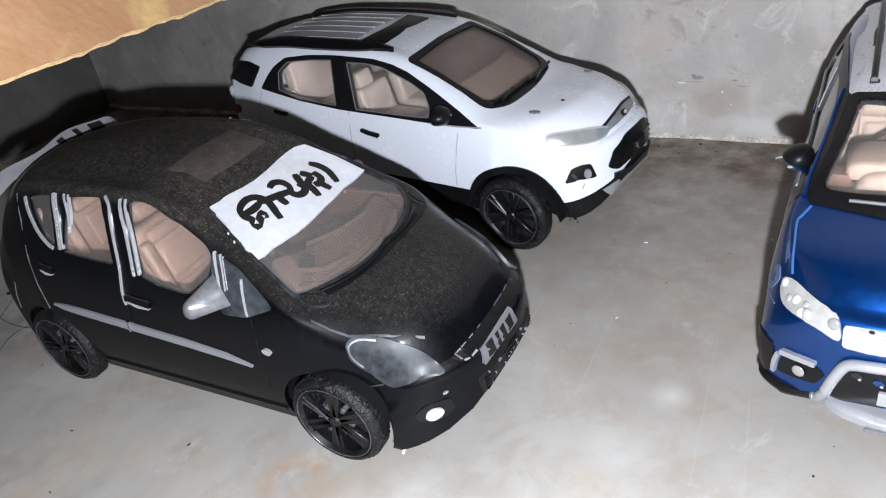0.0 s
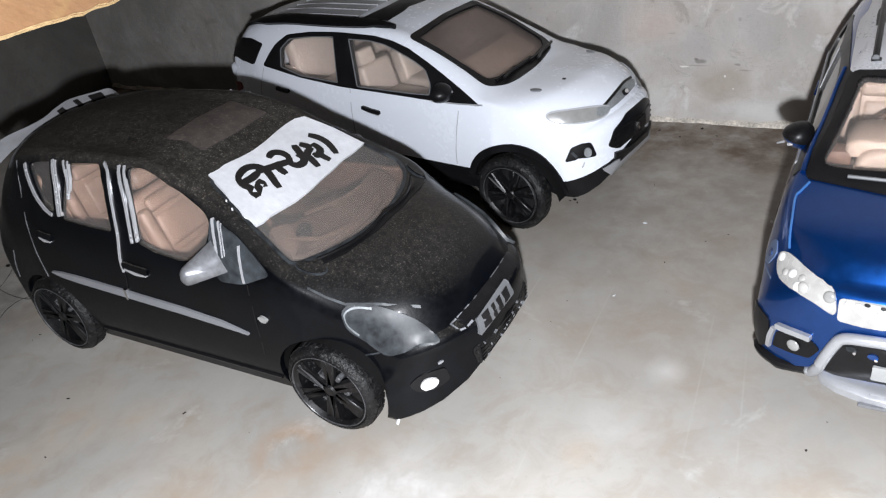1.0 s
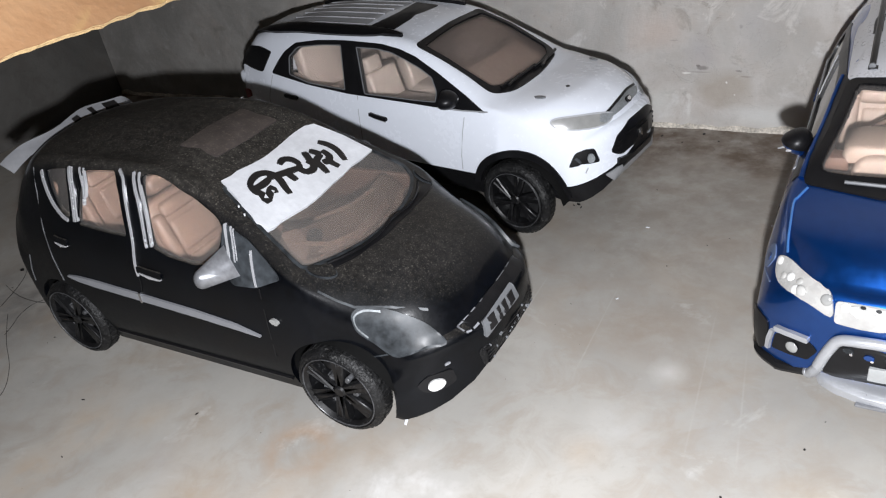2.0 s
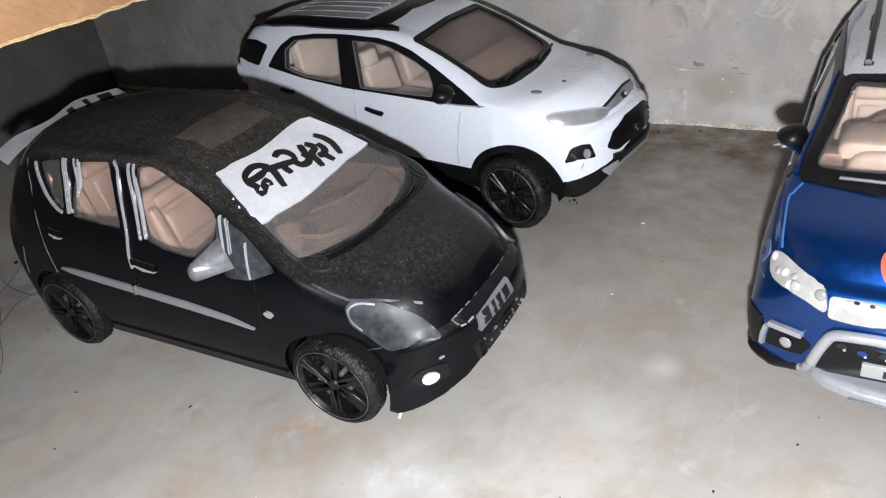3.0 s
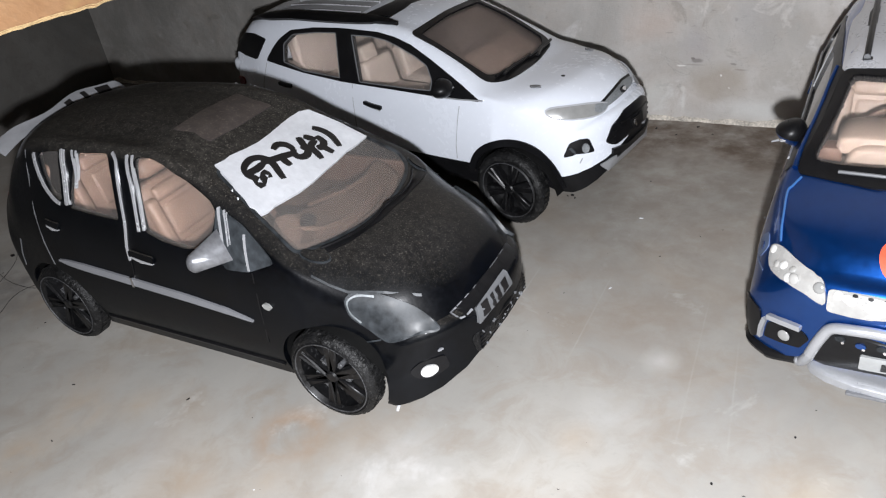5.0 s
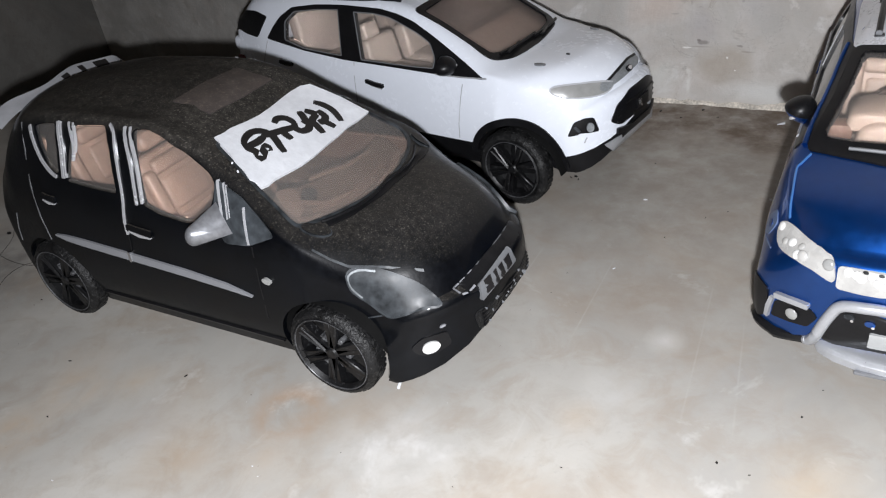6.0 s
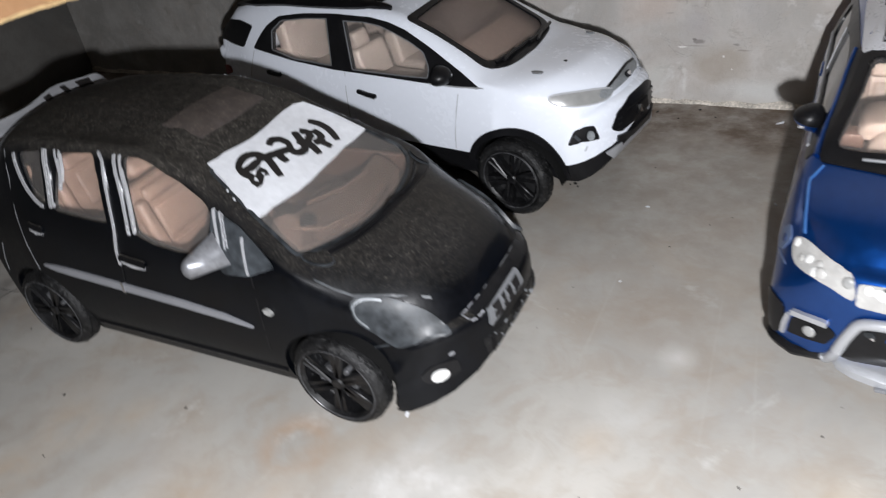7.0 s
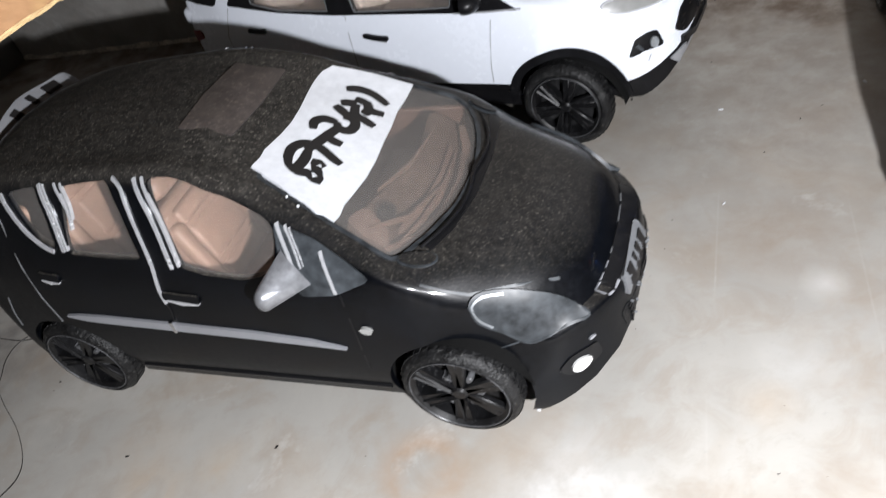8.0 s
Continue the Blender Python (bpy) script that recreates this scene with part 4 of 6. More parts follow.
def black_hatchback():
    sh = BLACK_SHELL
    car = thing("toy_car", BLACK_AT, "dusty black plastic toy hatchback with a paper sticker on its windscreen", "toy car", "toy cars")
    front = rounded([(-0.174, 1.466), (-0.06, 1.460), (0.025, 1.435), (0.22, 1.362), (0.381, 1.268), (0.429, 1.225), (0.432, 1.16), (0.40, 1.06), (0.327, 1.012), (0.212, 0.99), (0.009, 1.012), (-0.116, 1.05)], 0.03)
    rear = rounded([(-0.700, 1.447), (-0.536, 1.460), (-0.395, 1.468), (-0.355, 1.341), (-0.333, 1.092), (-0.515, 1.098), (-0.778, 1.117), (-0.765, 1.197), (-0.73, 1.33)], 0.03)
    quarter = rounded([(-1.093, 1.412), (-0.98, 1.435), (-0.871, 1.448), (-0.84, 1.30), (-0.847, 1.153), (-0.90, 1.165), (-0.958, 1.197), (-1.02, 1.291)], 0.03)
    tri = rounded([(0.434, 1.24), (0.624, 1.158), (0.75, 1.08), (0.83, 1.028), (0.86, 0.995), (0.679, 0.924), (0.511, 0.915), (0.437, 1.04)], 0.03)
    screen = rounded([(0.30, -0.41), (0.298, -0.2), (0.30, 0.0), (0.298, 0.25), (0.33, 0.46), (0.50, 0.53), (0.69, 0.555), (0.886, 0.60), (0.967, 0.546), (1.03, 0.44), (1.077, 0.33), (1.115, 0.18), (1.138, 0.048), (1.135, -0.1), (1.115, -0.24), (1.045, -0.422), (0.956, -0.59), (0.92, -0.605), (0.682, -0.545), (0.47, -0.474)], 0.04)
    back = rounded([(-0.50, 1.18), (-0.46, 1.36), (0.46, 1.36), (0.50, 1.18), (0.45, 1.06), (-0.45, 1.06)], 0.06)
    cuts = wheel_cuts(1.112, 0.30, 0.77) + wheel_cuts(-1.212, 0.30, 0.77) + side_cuts((front, rear, quarter))
    cuts += [prism(screen, "z", 0.8, 2.0), prism(back, "x", -2.2, -1.4)]
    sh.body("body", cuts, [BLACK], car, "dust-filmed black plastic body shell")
    for o in (front, rear, quarter):
        glaze(sh, "side_window", o, 90, car, mirror=True)
    glaze(sh, "windscreen", screen, "top", car, label="smoky clear plastic windscreen")
    glaze(sh, "rear_window", back, 180, car)
    # silver-painted lines down the pillars, in pairs
    for line, w in (
        ([(-0.233, 1.470), (-0.178, 1.276), (-0.166, 1.046)], 0.022), ([(-0.192, 1.470), (-0.135, 1.280), (-0.120, 1.059)], 0.016),
        ([(-0.36, 1.474), (-0.315, 1.440), (-0.300, 1.35), (-0.289, 1.249), (-0.281, 1.077), (-0.303, 0.928), (-0.304, 0.84)], 0.018),
        ([(-0.840, 1.452), (-0.80, 1.316), (-0.802, 1.134)], 0.024), ([(-0.815, 1.452), (-0.775, 1.316), (-0.777, 1.14)], 0.014),
        ([(-0.736, 1.456), (-0.680, 1.349), (-0.690, 1.25)], 0.012), ([(-0.695, 1.456), (-0.660, 1.376), (-0.665, 1.30)], 0.010),
        ([(-1.132, 1.405), (-1.062, 1.303), (-1.000, 1.224), (-0.925, 1.161), (-0.868, 1.136)], 0.028),
        ([(0.448, 1.235), (0.487, 1.113), (0.510, 1.001)], 0.022), ([(0.486, 1.222), (0.520, 1.14), (0.540, 1.05)], 0.012), ([(0.505, 1.212), (0.538, 1.13), (0.556, 1.06)], 0.008),
        ([(0.645, 1.118), (0.668, 1.02), (0.685, 0.932)], 0.020),
    ):
        sh.patch("pillar_line", ribbon(catmull([(*p, 0) for p in line], 4) and [tuple(p[:2]) for p in catmull([(*p, 0) for p in line], 4)], w * 0.78), 90, LINE, car, off=0.010, thick=0.02, mirror=True, label="chipped silver-painted line")
    for line in ([(-1.250, 1.405), (-1.190, 1.268), (-1.177, 1.032), (-1.164, 0.830), (-1.137, 0.656)], [(-1.488, 0.781), (-1.537, 0.657), (-1.562, 0.554)], [(-0.303, 0.86), (-0.306, 0.78), (-0.330, 0.71)], [(0.70, 0.92), (0.705, 0.70), (0.69, 0.45)]):
        sh.patch("door_seam", ribbon(line, 0.009), 90, PLATE if line[0][0] < -1 else TRIM, car, off=0.004, thick=0.012, mirror=True)
    band = [(-1.050, 0.712), (-0.95, 0.705), (-0.792, 0.697), (-0.341, 0.674), (0.122, 0.649), (0.438, 0.623), (0.625, 0.593)]
    sh.patch("rub_strip", ribbon(band, 0.052, 0.2), 90, STRIP, car, off=0.016, thick=0.03, mirror=True, label="grey side rubbing strip")
    sh.patch("strip_joint", ribbon([(-0.345, 0.712), (-0.347, 0.64)], 0.02), 90, CHROME, car, off=0.02, thick=0.02)
    for (x0, z0), (x1, z1) in (((-1.070, 0.990), (-0.930, 0.975)), ((-0.295, 0.892), (-0.085, 0.872))):
        sh.patch("door_handle", rounded(ribbon([(x0, z0), ((x0 + x1) / 2, (z0 + z1) / 2 - 0.004), (x1, z1)], 0.05), 0.02), 90, BLACK, car, off=0.014, thick=0.03, mirror=True)
        sh.patch("handle_edge", ribbon([(x0 + 0.02, z0 - 0.022), ((x0 + x1) / 2, (z0 + z1) / 2 - 0.03), (x1 - 0.01, z1 - 0.024)], 0.020, 0.4), 90, LINE, car, off=0.018, thick=0.03, mirror=True)
    sh.patch("side_indicator", ellipse(0.771, 0.727, 0.030, 0.017, 22, -18), 90, LAMP, car, off=0.02, thick=0.03, grid=0.02, mirror=True, label="small white side indicator")
    sh.patch("mirror_base", tri, 90, LAMPGREY, car, off=0.008, thick=0.03, mirror=True, label="dark mirror triangle")
    for s in (-1, 1):
        # a tapering silver housing that runs back to the triangle as one thin sail
        bm = bmesh.new()
        bmesh.ops.create_uvsphere(bm, u_segments=16, v_segments=10, radius=1.0, matrix=Matrix.Translation((0.405, s * 0.855, 1.010)) @ Matrix.Diagonal((0.042, 0.050, 0.060, 1)))
        root = [sh.tree.find_nearest(Vector(p))[0] for p in ((0.455, s * 0.68, 1.14), (0.475, s * 0.72, 1.05), (0.50, s * 0.74, 0.955), (0.575, s * 0.73, 0.985))]
        for p in root:
            bm.verts.new(p + Vector((0, s * 0.012, 0)))
            bm.verts.new(p - Vector((0, s * 0.012, 0)))
        hull = bmesh.ops.convex_hull(bm, input=bm.verts)
        shown = {f for f in hull["geom"] if isinstance(f, bmesh.types.BMFace)}
        bmesh.ops.delete(bm, geom=[v for v in bm.verts if not any(f in shown for f in v.link_faces)], context="VERTS")
        bmesh.ops.delete(bm, geom=[f for f in bm.faces if f not in shown], context="FACES_ONLY")
        part("mirror", bm, MIRROR, car, "silver-painted door mirror")
    # lamps
    hl = catmull([(1.246, -0.640, 0.800), (1.304, -0.596, 0.818), (1.448, -0.544, 0.784), (1.585, -0.497, 0.710), (1.672, -0.480, 0.625), (1.712, -0.497, 0.588), (1.631, -0.556, 0.586), (1.521, -0.623, 0.561), (1.460, -0.643, 0.563), (1.369, -0.651, 0.630), (1.282, -0.664, 0.695), (1.252, -0.659, 0.751)], 3, True)
    hl2 = sh.flat(hl, 48)
    lamp = sh.patch("headlight", hl2, 48, LAMPGREY, car, off=0.018, thick=0.04, grid=0.03, mirror=True, label="smoked clear plastic headlight")
    sh.patch("headlight_rim", grown(hl2, 0.003), 48, LAMPGREY, car, off=0.020, thick=0.03, grid=0.03, holes=[grown(hl2, -0.005)], mirror=True)
    glint = sh.flat([(1.335, -0.66, 0.668), (1.276, -0.664, 0.722), (1.262, -0.655, 0.782), (1.30, -0.61, 0.804), (1.38, -0.57, 0.792)], 48)
    sh.patch("lamp_edge", ribbon([tuple(p[:2]) for p in catmull([(*p, 0) for p in glint], 3)], 0.009), 48, LAMPRIM, car, off=0.019, thick=0.02, grid=0.03)
    fu, fv = sh.flat([(1.664, -0.585, 0.362)], 35)[0]
    sh.patch("fog_bezel", rounded([(fu - 0.11, fv + 0.01), (fu - 0.04, fv + 0.06), (fu + 0.10, fv + 0.07), (fu + 0.12, fv - 0.02), (fu + 0.02, fv - 0.055), (fu - 0.07, fv - 0.045)], 0.03), 35, TRIM, car, off=0.008, thick=0.02, grid=0.04, mirror=True)
    sh.patch("fog_light", rounded(ellipse(fu, fv, 0.050, 0.034, 14, 12), 0.02), 35, PEARL, car, off=0.022, thick=0.03, grid=0.03, mirror=True, label="white oblong fog lamp")
    # grille, plate, mesh
    top_line = [(-0.345, 0.636), (-0.28, 0.648), (-0.217, 0.656), (-0.10, 0.666), (0.02, 0.664), (0.16, 0.662), (0.28, 0.655), (0.34, 0.640)]
    sh.patch("grille", rounded(top_line + [(0.34, 0.60), (0.27, 0.575), (-0.27, 0.575), (-0.36, 0.59)], 0.02), 0, TRIM, car, off=0.006, thick=0.02, grid=0.04)
    rnd = random.Random(3)
    for i in (0, 1, 2, 4, 5):
        (a0, b0), (a1, b1) = top_line[i], top_line[i + 1]
        t0, t1 = rnd.uniform(0.05, 0.45), rnd.uniform(0.55, 0.95)
        sh.patch("grille_chrome", ribbon([(a0 + (a1 - a0) * t0, b0 + (b1 - b0) * t0), (a0 + (a1 - a0) * t1, b0 + (b1 - b0) * t1)], 0.006 if i < 2 else 0.0035), 0, STRIP if i < 2 else PLATE, car, off=0.007, thick=0.012)
    for line in ([(-0.345, 0.636), (-0.385, 0.625), (-0.392, 0.608)], [(-0.388, 0.600), (-0.36, 0.598)], [(-0.345, 0.600), (-0.30, 0.606)]):
        sh.patch("grille_chrome", ribbon(line, 0.008), 0, STRIP, car, off=0.009, thick=0.014)
    plate = sh.patch("number_plate", rounded([(-0.285, 0.607), (0.075, 0.620), (0.070, 0.545), (-0.305, 0.518)], 0.012), 0, PLATE, car, off=0.022, thick=0.03, grid=0.06, label="grey front number plate")
    for a, b in ((-0.25, -0.19), (-0.155, -0.13), (-0.10, -0.06), (-0.03, 0.03)):
        sh.patch("plate_mark", [(a, 0.604), (b, 0.606), (b - 0.012, 0.545 + 0.05 * (b + 0.25)), (a - 0.012, 0.545 + 0.05 * (a + 0.25))], 0, INK, plate, off=0.026, thick=0.01, grid=0.05)
    mesh_in = rounded([(-0.36, 0.46), (0.34, 0.46), (0.32, 0.33), (-0.34, 0.33)], 0.04)
    sh.patch("lower_grille", mesh_in, 0, RUBBER, car, off=0.004, thick=0.02, grid=0.06)
    for i in range(5):
        z = 0.350 + 0.024 * i
        sh.patch("grille_bar", ribbon([(-0.31, z), (0, z), (0.31, z)], 0.009), 0, TRIM, car, off=0.013, thick=0.014)
    rnd = random.Random(8)
    for i in range(20):
        y, z = rnd.uniform(-0.32, 0.30), rnd.uniform(0.345, 0.455)
        sh.patch("grille_chip", ellipse(y, z, rnd.uniform(0.005, 0.011), rnd.uniform(0.003, 0.007), 7, rnd.uniform(0, 90)), 0, PLATE, car, off=0.012, thick=0.012, grid=0.03)
    for s in (-1, 1):
        sill = [sh.tree.find_nearest(Vector((float(x), s * 0.74, 0.275)))[0] for x in np.linspace(-0.82, 0.74, 14)]
        tube("sill_edge", sill, 0.014, TRIM, car, 6)
    for s in (-1, 1):
        sh.patch("bumper_chip", ellipse(s * 0.522, 0.471, 0.013, 0.006, 12, 30), 0, STRIP, car, off=0.01, thick=0.02, grid=0.02)
    bump = sh.flat([(1.296, -0.692, 0.528), (1.36, -0.675, 0.548), (1.428, -0.652, 0.562)], 48)
    sh.patch("bumper_seam", ribbon(bump, 0.008), 48, LAMPGREY, car, off=0.003, thick=0.012, mirror=True)
    # bonnet lines, cowl, wipers, roof panel
    for s in (-1, 1):
        sh.patch("bonnet_seam", ribbon([(1.058, s * 0.665), (1.15, s * 0.645), (1.248, s * 0.620), (1.42, s * 0.54), (1.60, s * 0.44)], 0.009), "top", LAMPGREY, car, off=0.004, thick=0.012)
    sh.patch("screen_edge", grown(screen, 0.016), "top", LAMPGREY, car, off=0.004, thick=0.016, grid=0.08, holes=[grown(screen, -0.004)], label="dull grey rim of the windscreen")
    for s in (-1, 1):
        pod = ellipse(1.035, s * 0.570, 0.080, 0.030, 20, -24 * s)
        sh.patch("cowl_pod", pod, "top", BLACK, car, off=0.020, thick=0.03, grid=0.03)
        sh.patch("pod_rim", grown(pod, 0.006), "top", LAMPGREY, car, off=0.012, thick=0.02, grid=0.05, holes=[grown(pod, -0.004)])
    sh.patch("cowl", ribbon([(1.055, -0.50), (1.12, -0.38), (1.172, -0.15), (1.18, 0.10), (1.15, 0.385), (1.106, 0.519)], 0.05), "top", TRIM, car, off=0.008, thick=0.02, grid=0.05)
    for y0, y1 in ((-0.52, 0.02), (-0.02, 0.46)):
        pts = [sh.hit(1.15 + 0.03 * math.sin(math.pi * t) - 0.12 * abs((y0 + (y1 - y0) * t) / 0.55) ** 2.2, y0 + (y1 - y0) * t, "top")[0] + Vector((0, 0, 0.022)) for t in np.linspace(0, 1, 9)]
        tube("wiper", pts, 0.008, TRIM, car)
    sh.patch("roof_panel", rounded([(-0.199, -0.209), (0.086, -0.204), (0.105, 0.08), (0.100, 0.375), (-0.197, 0.385), (-0.215, 0.08)], 0.012), "top", DUSTY, car, off=0.008, thick=0.02, grid=0.06, label="dull grey-brown roof panel")
    for s in (-1, 1):
        sh.patch("rear_lamp", rounded([(s * 0.52, 1.0), (s * 0.42, 1.02), (s * 0.44, 0.74), (s * 0.54, 0.72)], 0.04), 180, RED, car, off=0.004, thick=0.01)
    # paper sticker with marker strokes
    sticker = sh.patch("paper_sticker", [(0.253, -0.374), (0.262, -0.30), (0.258, -0.243), (0.280, -0.12), (0.290, -0.019), (0.284, 0.11), (0.269, 0.244), (0.262, 0.34), (0.272, 0.428), (0.309, 0.485), (0.41, 0.505), (0.503, 0.526), (0.61, 0.535), (0.694, 0.545), (0.690, 0.42), (0.683, 0.322), (0.694, 0.20), (0.697, 0.076), (0.706, -0.07), (0.704, -0.203), (0.690, -0.31), (0.678, -0.41), (0.686, -0.48), (0.679, -0.532), (0.64, -0.522), (0.603, -0.529), (0.55, -0.50), (0.472, -0.474), (0.40, -0.435), (0.33, -0.405)], "top", PAPER, car, off=0.010, thick=0.018, grid=0.05, label="white paper sticker with thick black marker strokes")
    for line in MARKER_LOW + MARKER_HIGH:
        curve = [tuple(p[:2]) for p in catmull([(*p, 0) for p in line], 3)]
        sh.patch("marker_stroke", ribbon(curve, 0.046, 0.7), "top", INK, sticker, off=0.016, thick=0.008, grid=0.05)
    for x, y, r in ((0.465, -0.492, 0.008), (0.525, -0.522, 0.010)):
        sh.patch("paper_flake", ellipse(x, y, r * 0.6, r * 0.4, 8), "top", PAPER, sticker, off=0.012, thick=0.012, grid=0.03)
    # paper slip on the rear edge of the roof
    rows = []
    for y, z in [tuple(p[:2]) for p in catmull([(-0.53, 1.375, 0), (-0.42, 1.415, 0), (-0.301, 1.440, 0), (-0.038, 1.440, 0), (0.12, 1.462, 0), (0.245, 1.475, 0), (0.453, 1.452, 0), (0.573, 1.432, 0), (0.64, 1.37, 0)], 5)]:
        w = 0.55 + 0.45 * min(1, max(0, (y + 0.35) / 0.3))
        rows.append([(-1.67 - 0.02 * math.sin(9 * y), y, z), (-1.67 + 0.04 * w, y, z - 0.035 * w), (-1.67 + 0.085 * w, y * 0.99, z - 0.07 * w), (-1.67 + 0.14 * w, y * 0.97, z - 0.125 * w)])
    verts = [p for r in rows for p in r]
    verts += [(x - 0.008, y, z - 0.006) for x, y, z in verts]
    n, faces = len(rows) * 4, []
    for i in range(len(rows) - 1):
        for j in range(3):
            a = i * 4 + j
            faces += [(a, a + 1, a + 5, a + 4), (n + a, n + a + 4, n + a + 5, n + a + 1)]
        faces += [(i * 4, i * 4 + 4, n + i * 4 + 4, n + i * 4), (i * 4 + 3, n + i * 4 + 3, n + i * 4 + 7, i * 4 + 7)]
    slip = link("paper_slip", verts, faces, SLIP, car, "curled white paper slip with printed black marks")
    for y0, y1 in ((0.085, 0.14), (0.235, 0.295), (0.36, 0.47)):
        q = []
        for y in (y0, y1):
            k = min(range(len(rows)), key=lambda i: abs(rows[i][0][1] - y))
            r = rows[k]
            for t in (0.5, 1.8):
                j = int(t)
                a, b = Vector(r[j]), Vector(r[j + 1])
                q.append(a + (b - a) * (t - j) + Vector((0.006, 0, 0.008)))
        q = [q[0], q[1], q[3], q[2]]
        link("print_mark", q + [p - Vector((0.006, 0, 0.006)) for p in q], [(0, 1, 2, 3), (7, 6, 5, 4), (0, 4, 5, 1), (1, 5, 6, 2), (2, 6, 7, 3), (3, 7, 4, 0)], INK, slip, smooth=0)
    # cabin
    bm = bmesh.new()
    box(bm, -1.5, 1.05, -0.64, 0.64, 0.640, 0.69, 0.02, 2)
    part("cabin_floor", bm, BROWN, car)
    # Dark sheet added inside the rear quarter windows to keep them dark.
    sh.patch("quarter_dark_sheet", rounded([(-1.15, 1.42), (-0.85, 1.48), (-0.86, 1.08), (-1.1, 1.08)], 0.03), 90, TRIM, car, off=-0.05, thick=0.02, mirror=True)
    sh.patch("dashboard", rounded([(0.74, -0.52), (0.92, -0.56), (1.03, -0.38), (1.10, -0.10), (1.10, 0.08), (1.04, 0.34), (0.93, 0.54), (0.80, 0.52), (0.84, 0.2), (0.82, 0.0), (0.76, -0.2), (0.72, -0.40)], 0.05), "top", DASH, car, off=-0.10, thick=0.04, grid=0.06, label="moulded brown dashboard")
    sh.patch("dashboard_lip", ribbon([(0.90, -0.53), (1.00, -0.41), (1.065, -0.22), (1.085, 0.0), (1.045, 0.25), (0.97, 0.44)], 0.05, 0.5), "top", BEIGE, car, off=-0.055, thick=0.05, grid=0.05)
    sh.patch("instrument_hood", rounded([(0.70, -0.44), (0.80, -0.50), (0.905, -0.52), (0.88, -0.42), (0.80, -0.36), (0.74, -0.33)], 0.03), "top", BEIGE, car, off=-0.06, thick=0.06, grid=0.04)
    sh.patch("dashboard_ridge", rounded([(0.90, -0.40), (0.96, -0.38), (1.02, -0.12), (1.0, 0.22), (0.95, 0.30), (0.97, 0.05), (0.95, -0.18)], 0.03), "top", BEIGE, car, off=-0.075, thick=0.05, grid=0.04)
    sh.patch("dial", ellipse(0.838, -0.318, 0.040, 0.050, 22), "top", TRIM, car, off=-0.045, thick=0.05, grid=0.04, label="dark steering boss")
    for line in ([(0.80, -0.44), (0.93, -0.30), (1.01, -0.05), (1.0, 0.22)], [(0.93, -0.50), (0.985, -0.30), (1.01, -0.05)], [(0.76, -0.20), (0.84, 0.05), (0.86, 0.30)]):
        sh.patch("dashboard_edge", ribbon(line, 0.012, 0.3), "top", BEIGE, car, off=-0.050, thick=0.03, grid=0.05)
    steering(car, 0.42, -0.33, 0.95, 0.15, BROWN, 60)
    for y in (-0.36, 0.36):
        seat(car, -0.10, y, 0.60, 0.56, 0.58, 16, 0.5)
    seat(car, -0.95, 0, 0.60, 1.24, 0.64, 12, 0.5, headrest=False)
    for s in (-1, 1):
        bm = bmesh.new()
        box(bm, -1.30, 0.90, s * 0.66 - 0.02, s * 0.66 + 0.02, 0.66, 0.95, 0.01, 1)
        part("door_lining", bm, BROWN, car)
    for x in (1.112, -1.212):
        arch_liner(car, x, 0.30, 0.77)
        for y in (-0.785, 0.785):
            wheel(car, x, 0.300, y, 6, 0.4 if x > 0 else 0.1, 0.10, 0.80, 0.11)
    bm = bmesh.new()
    box(bm, -1.5, 1.5, -0.42, 0.42, 0.16, 0.30, 0.03, 1)
    part("chassis", bm, SHADE, car)
    return car


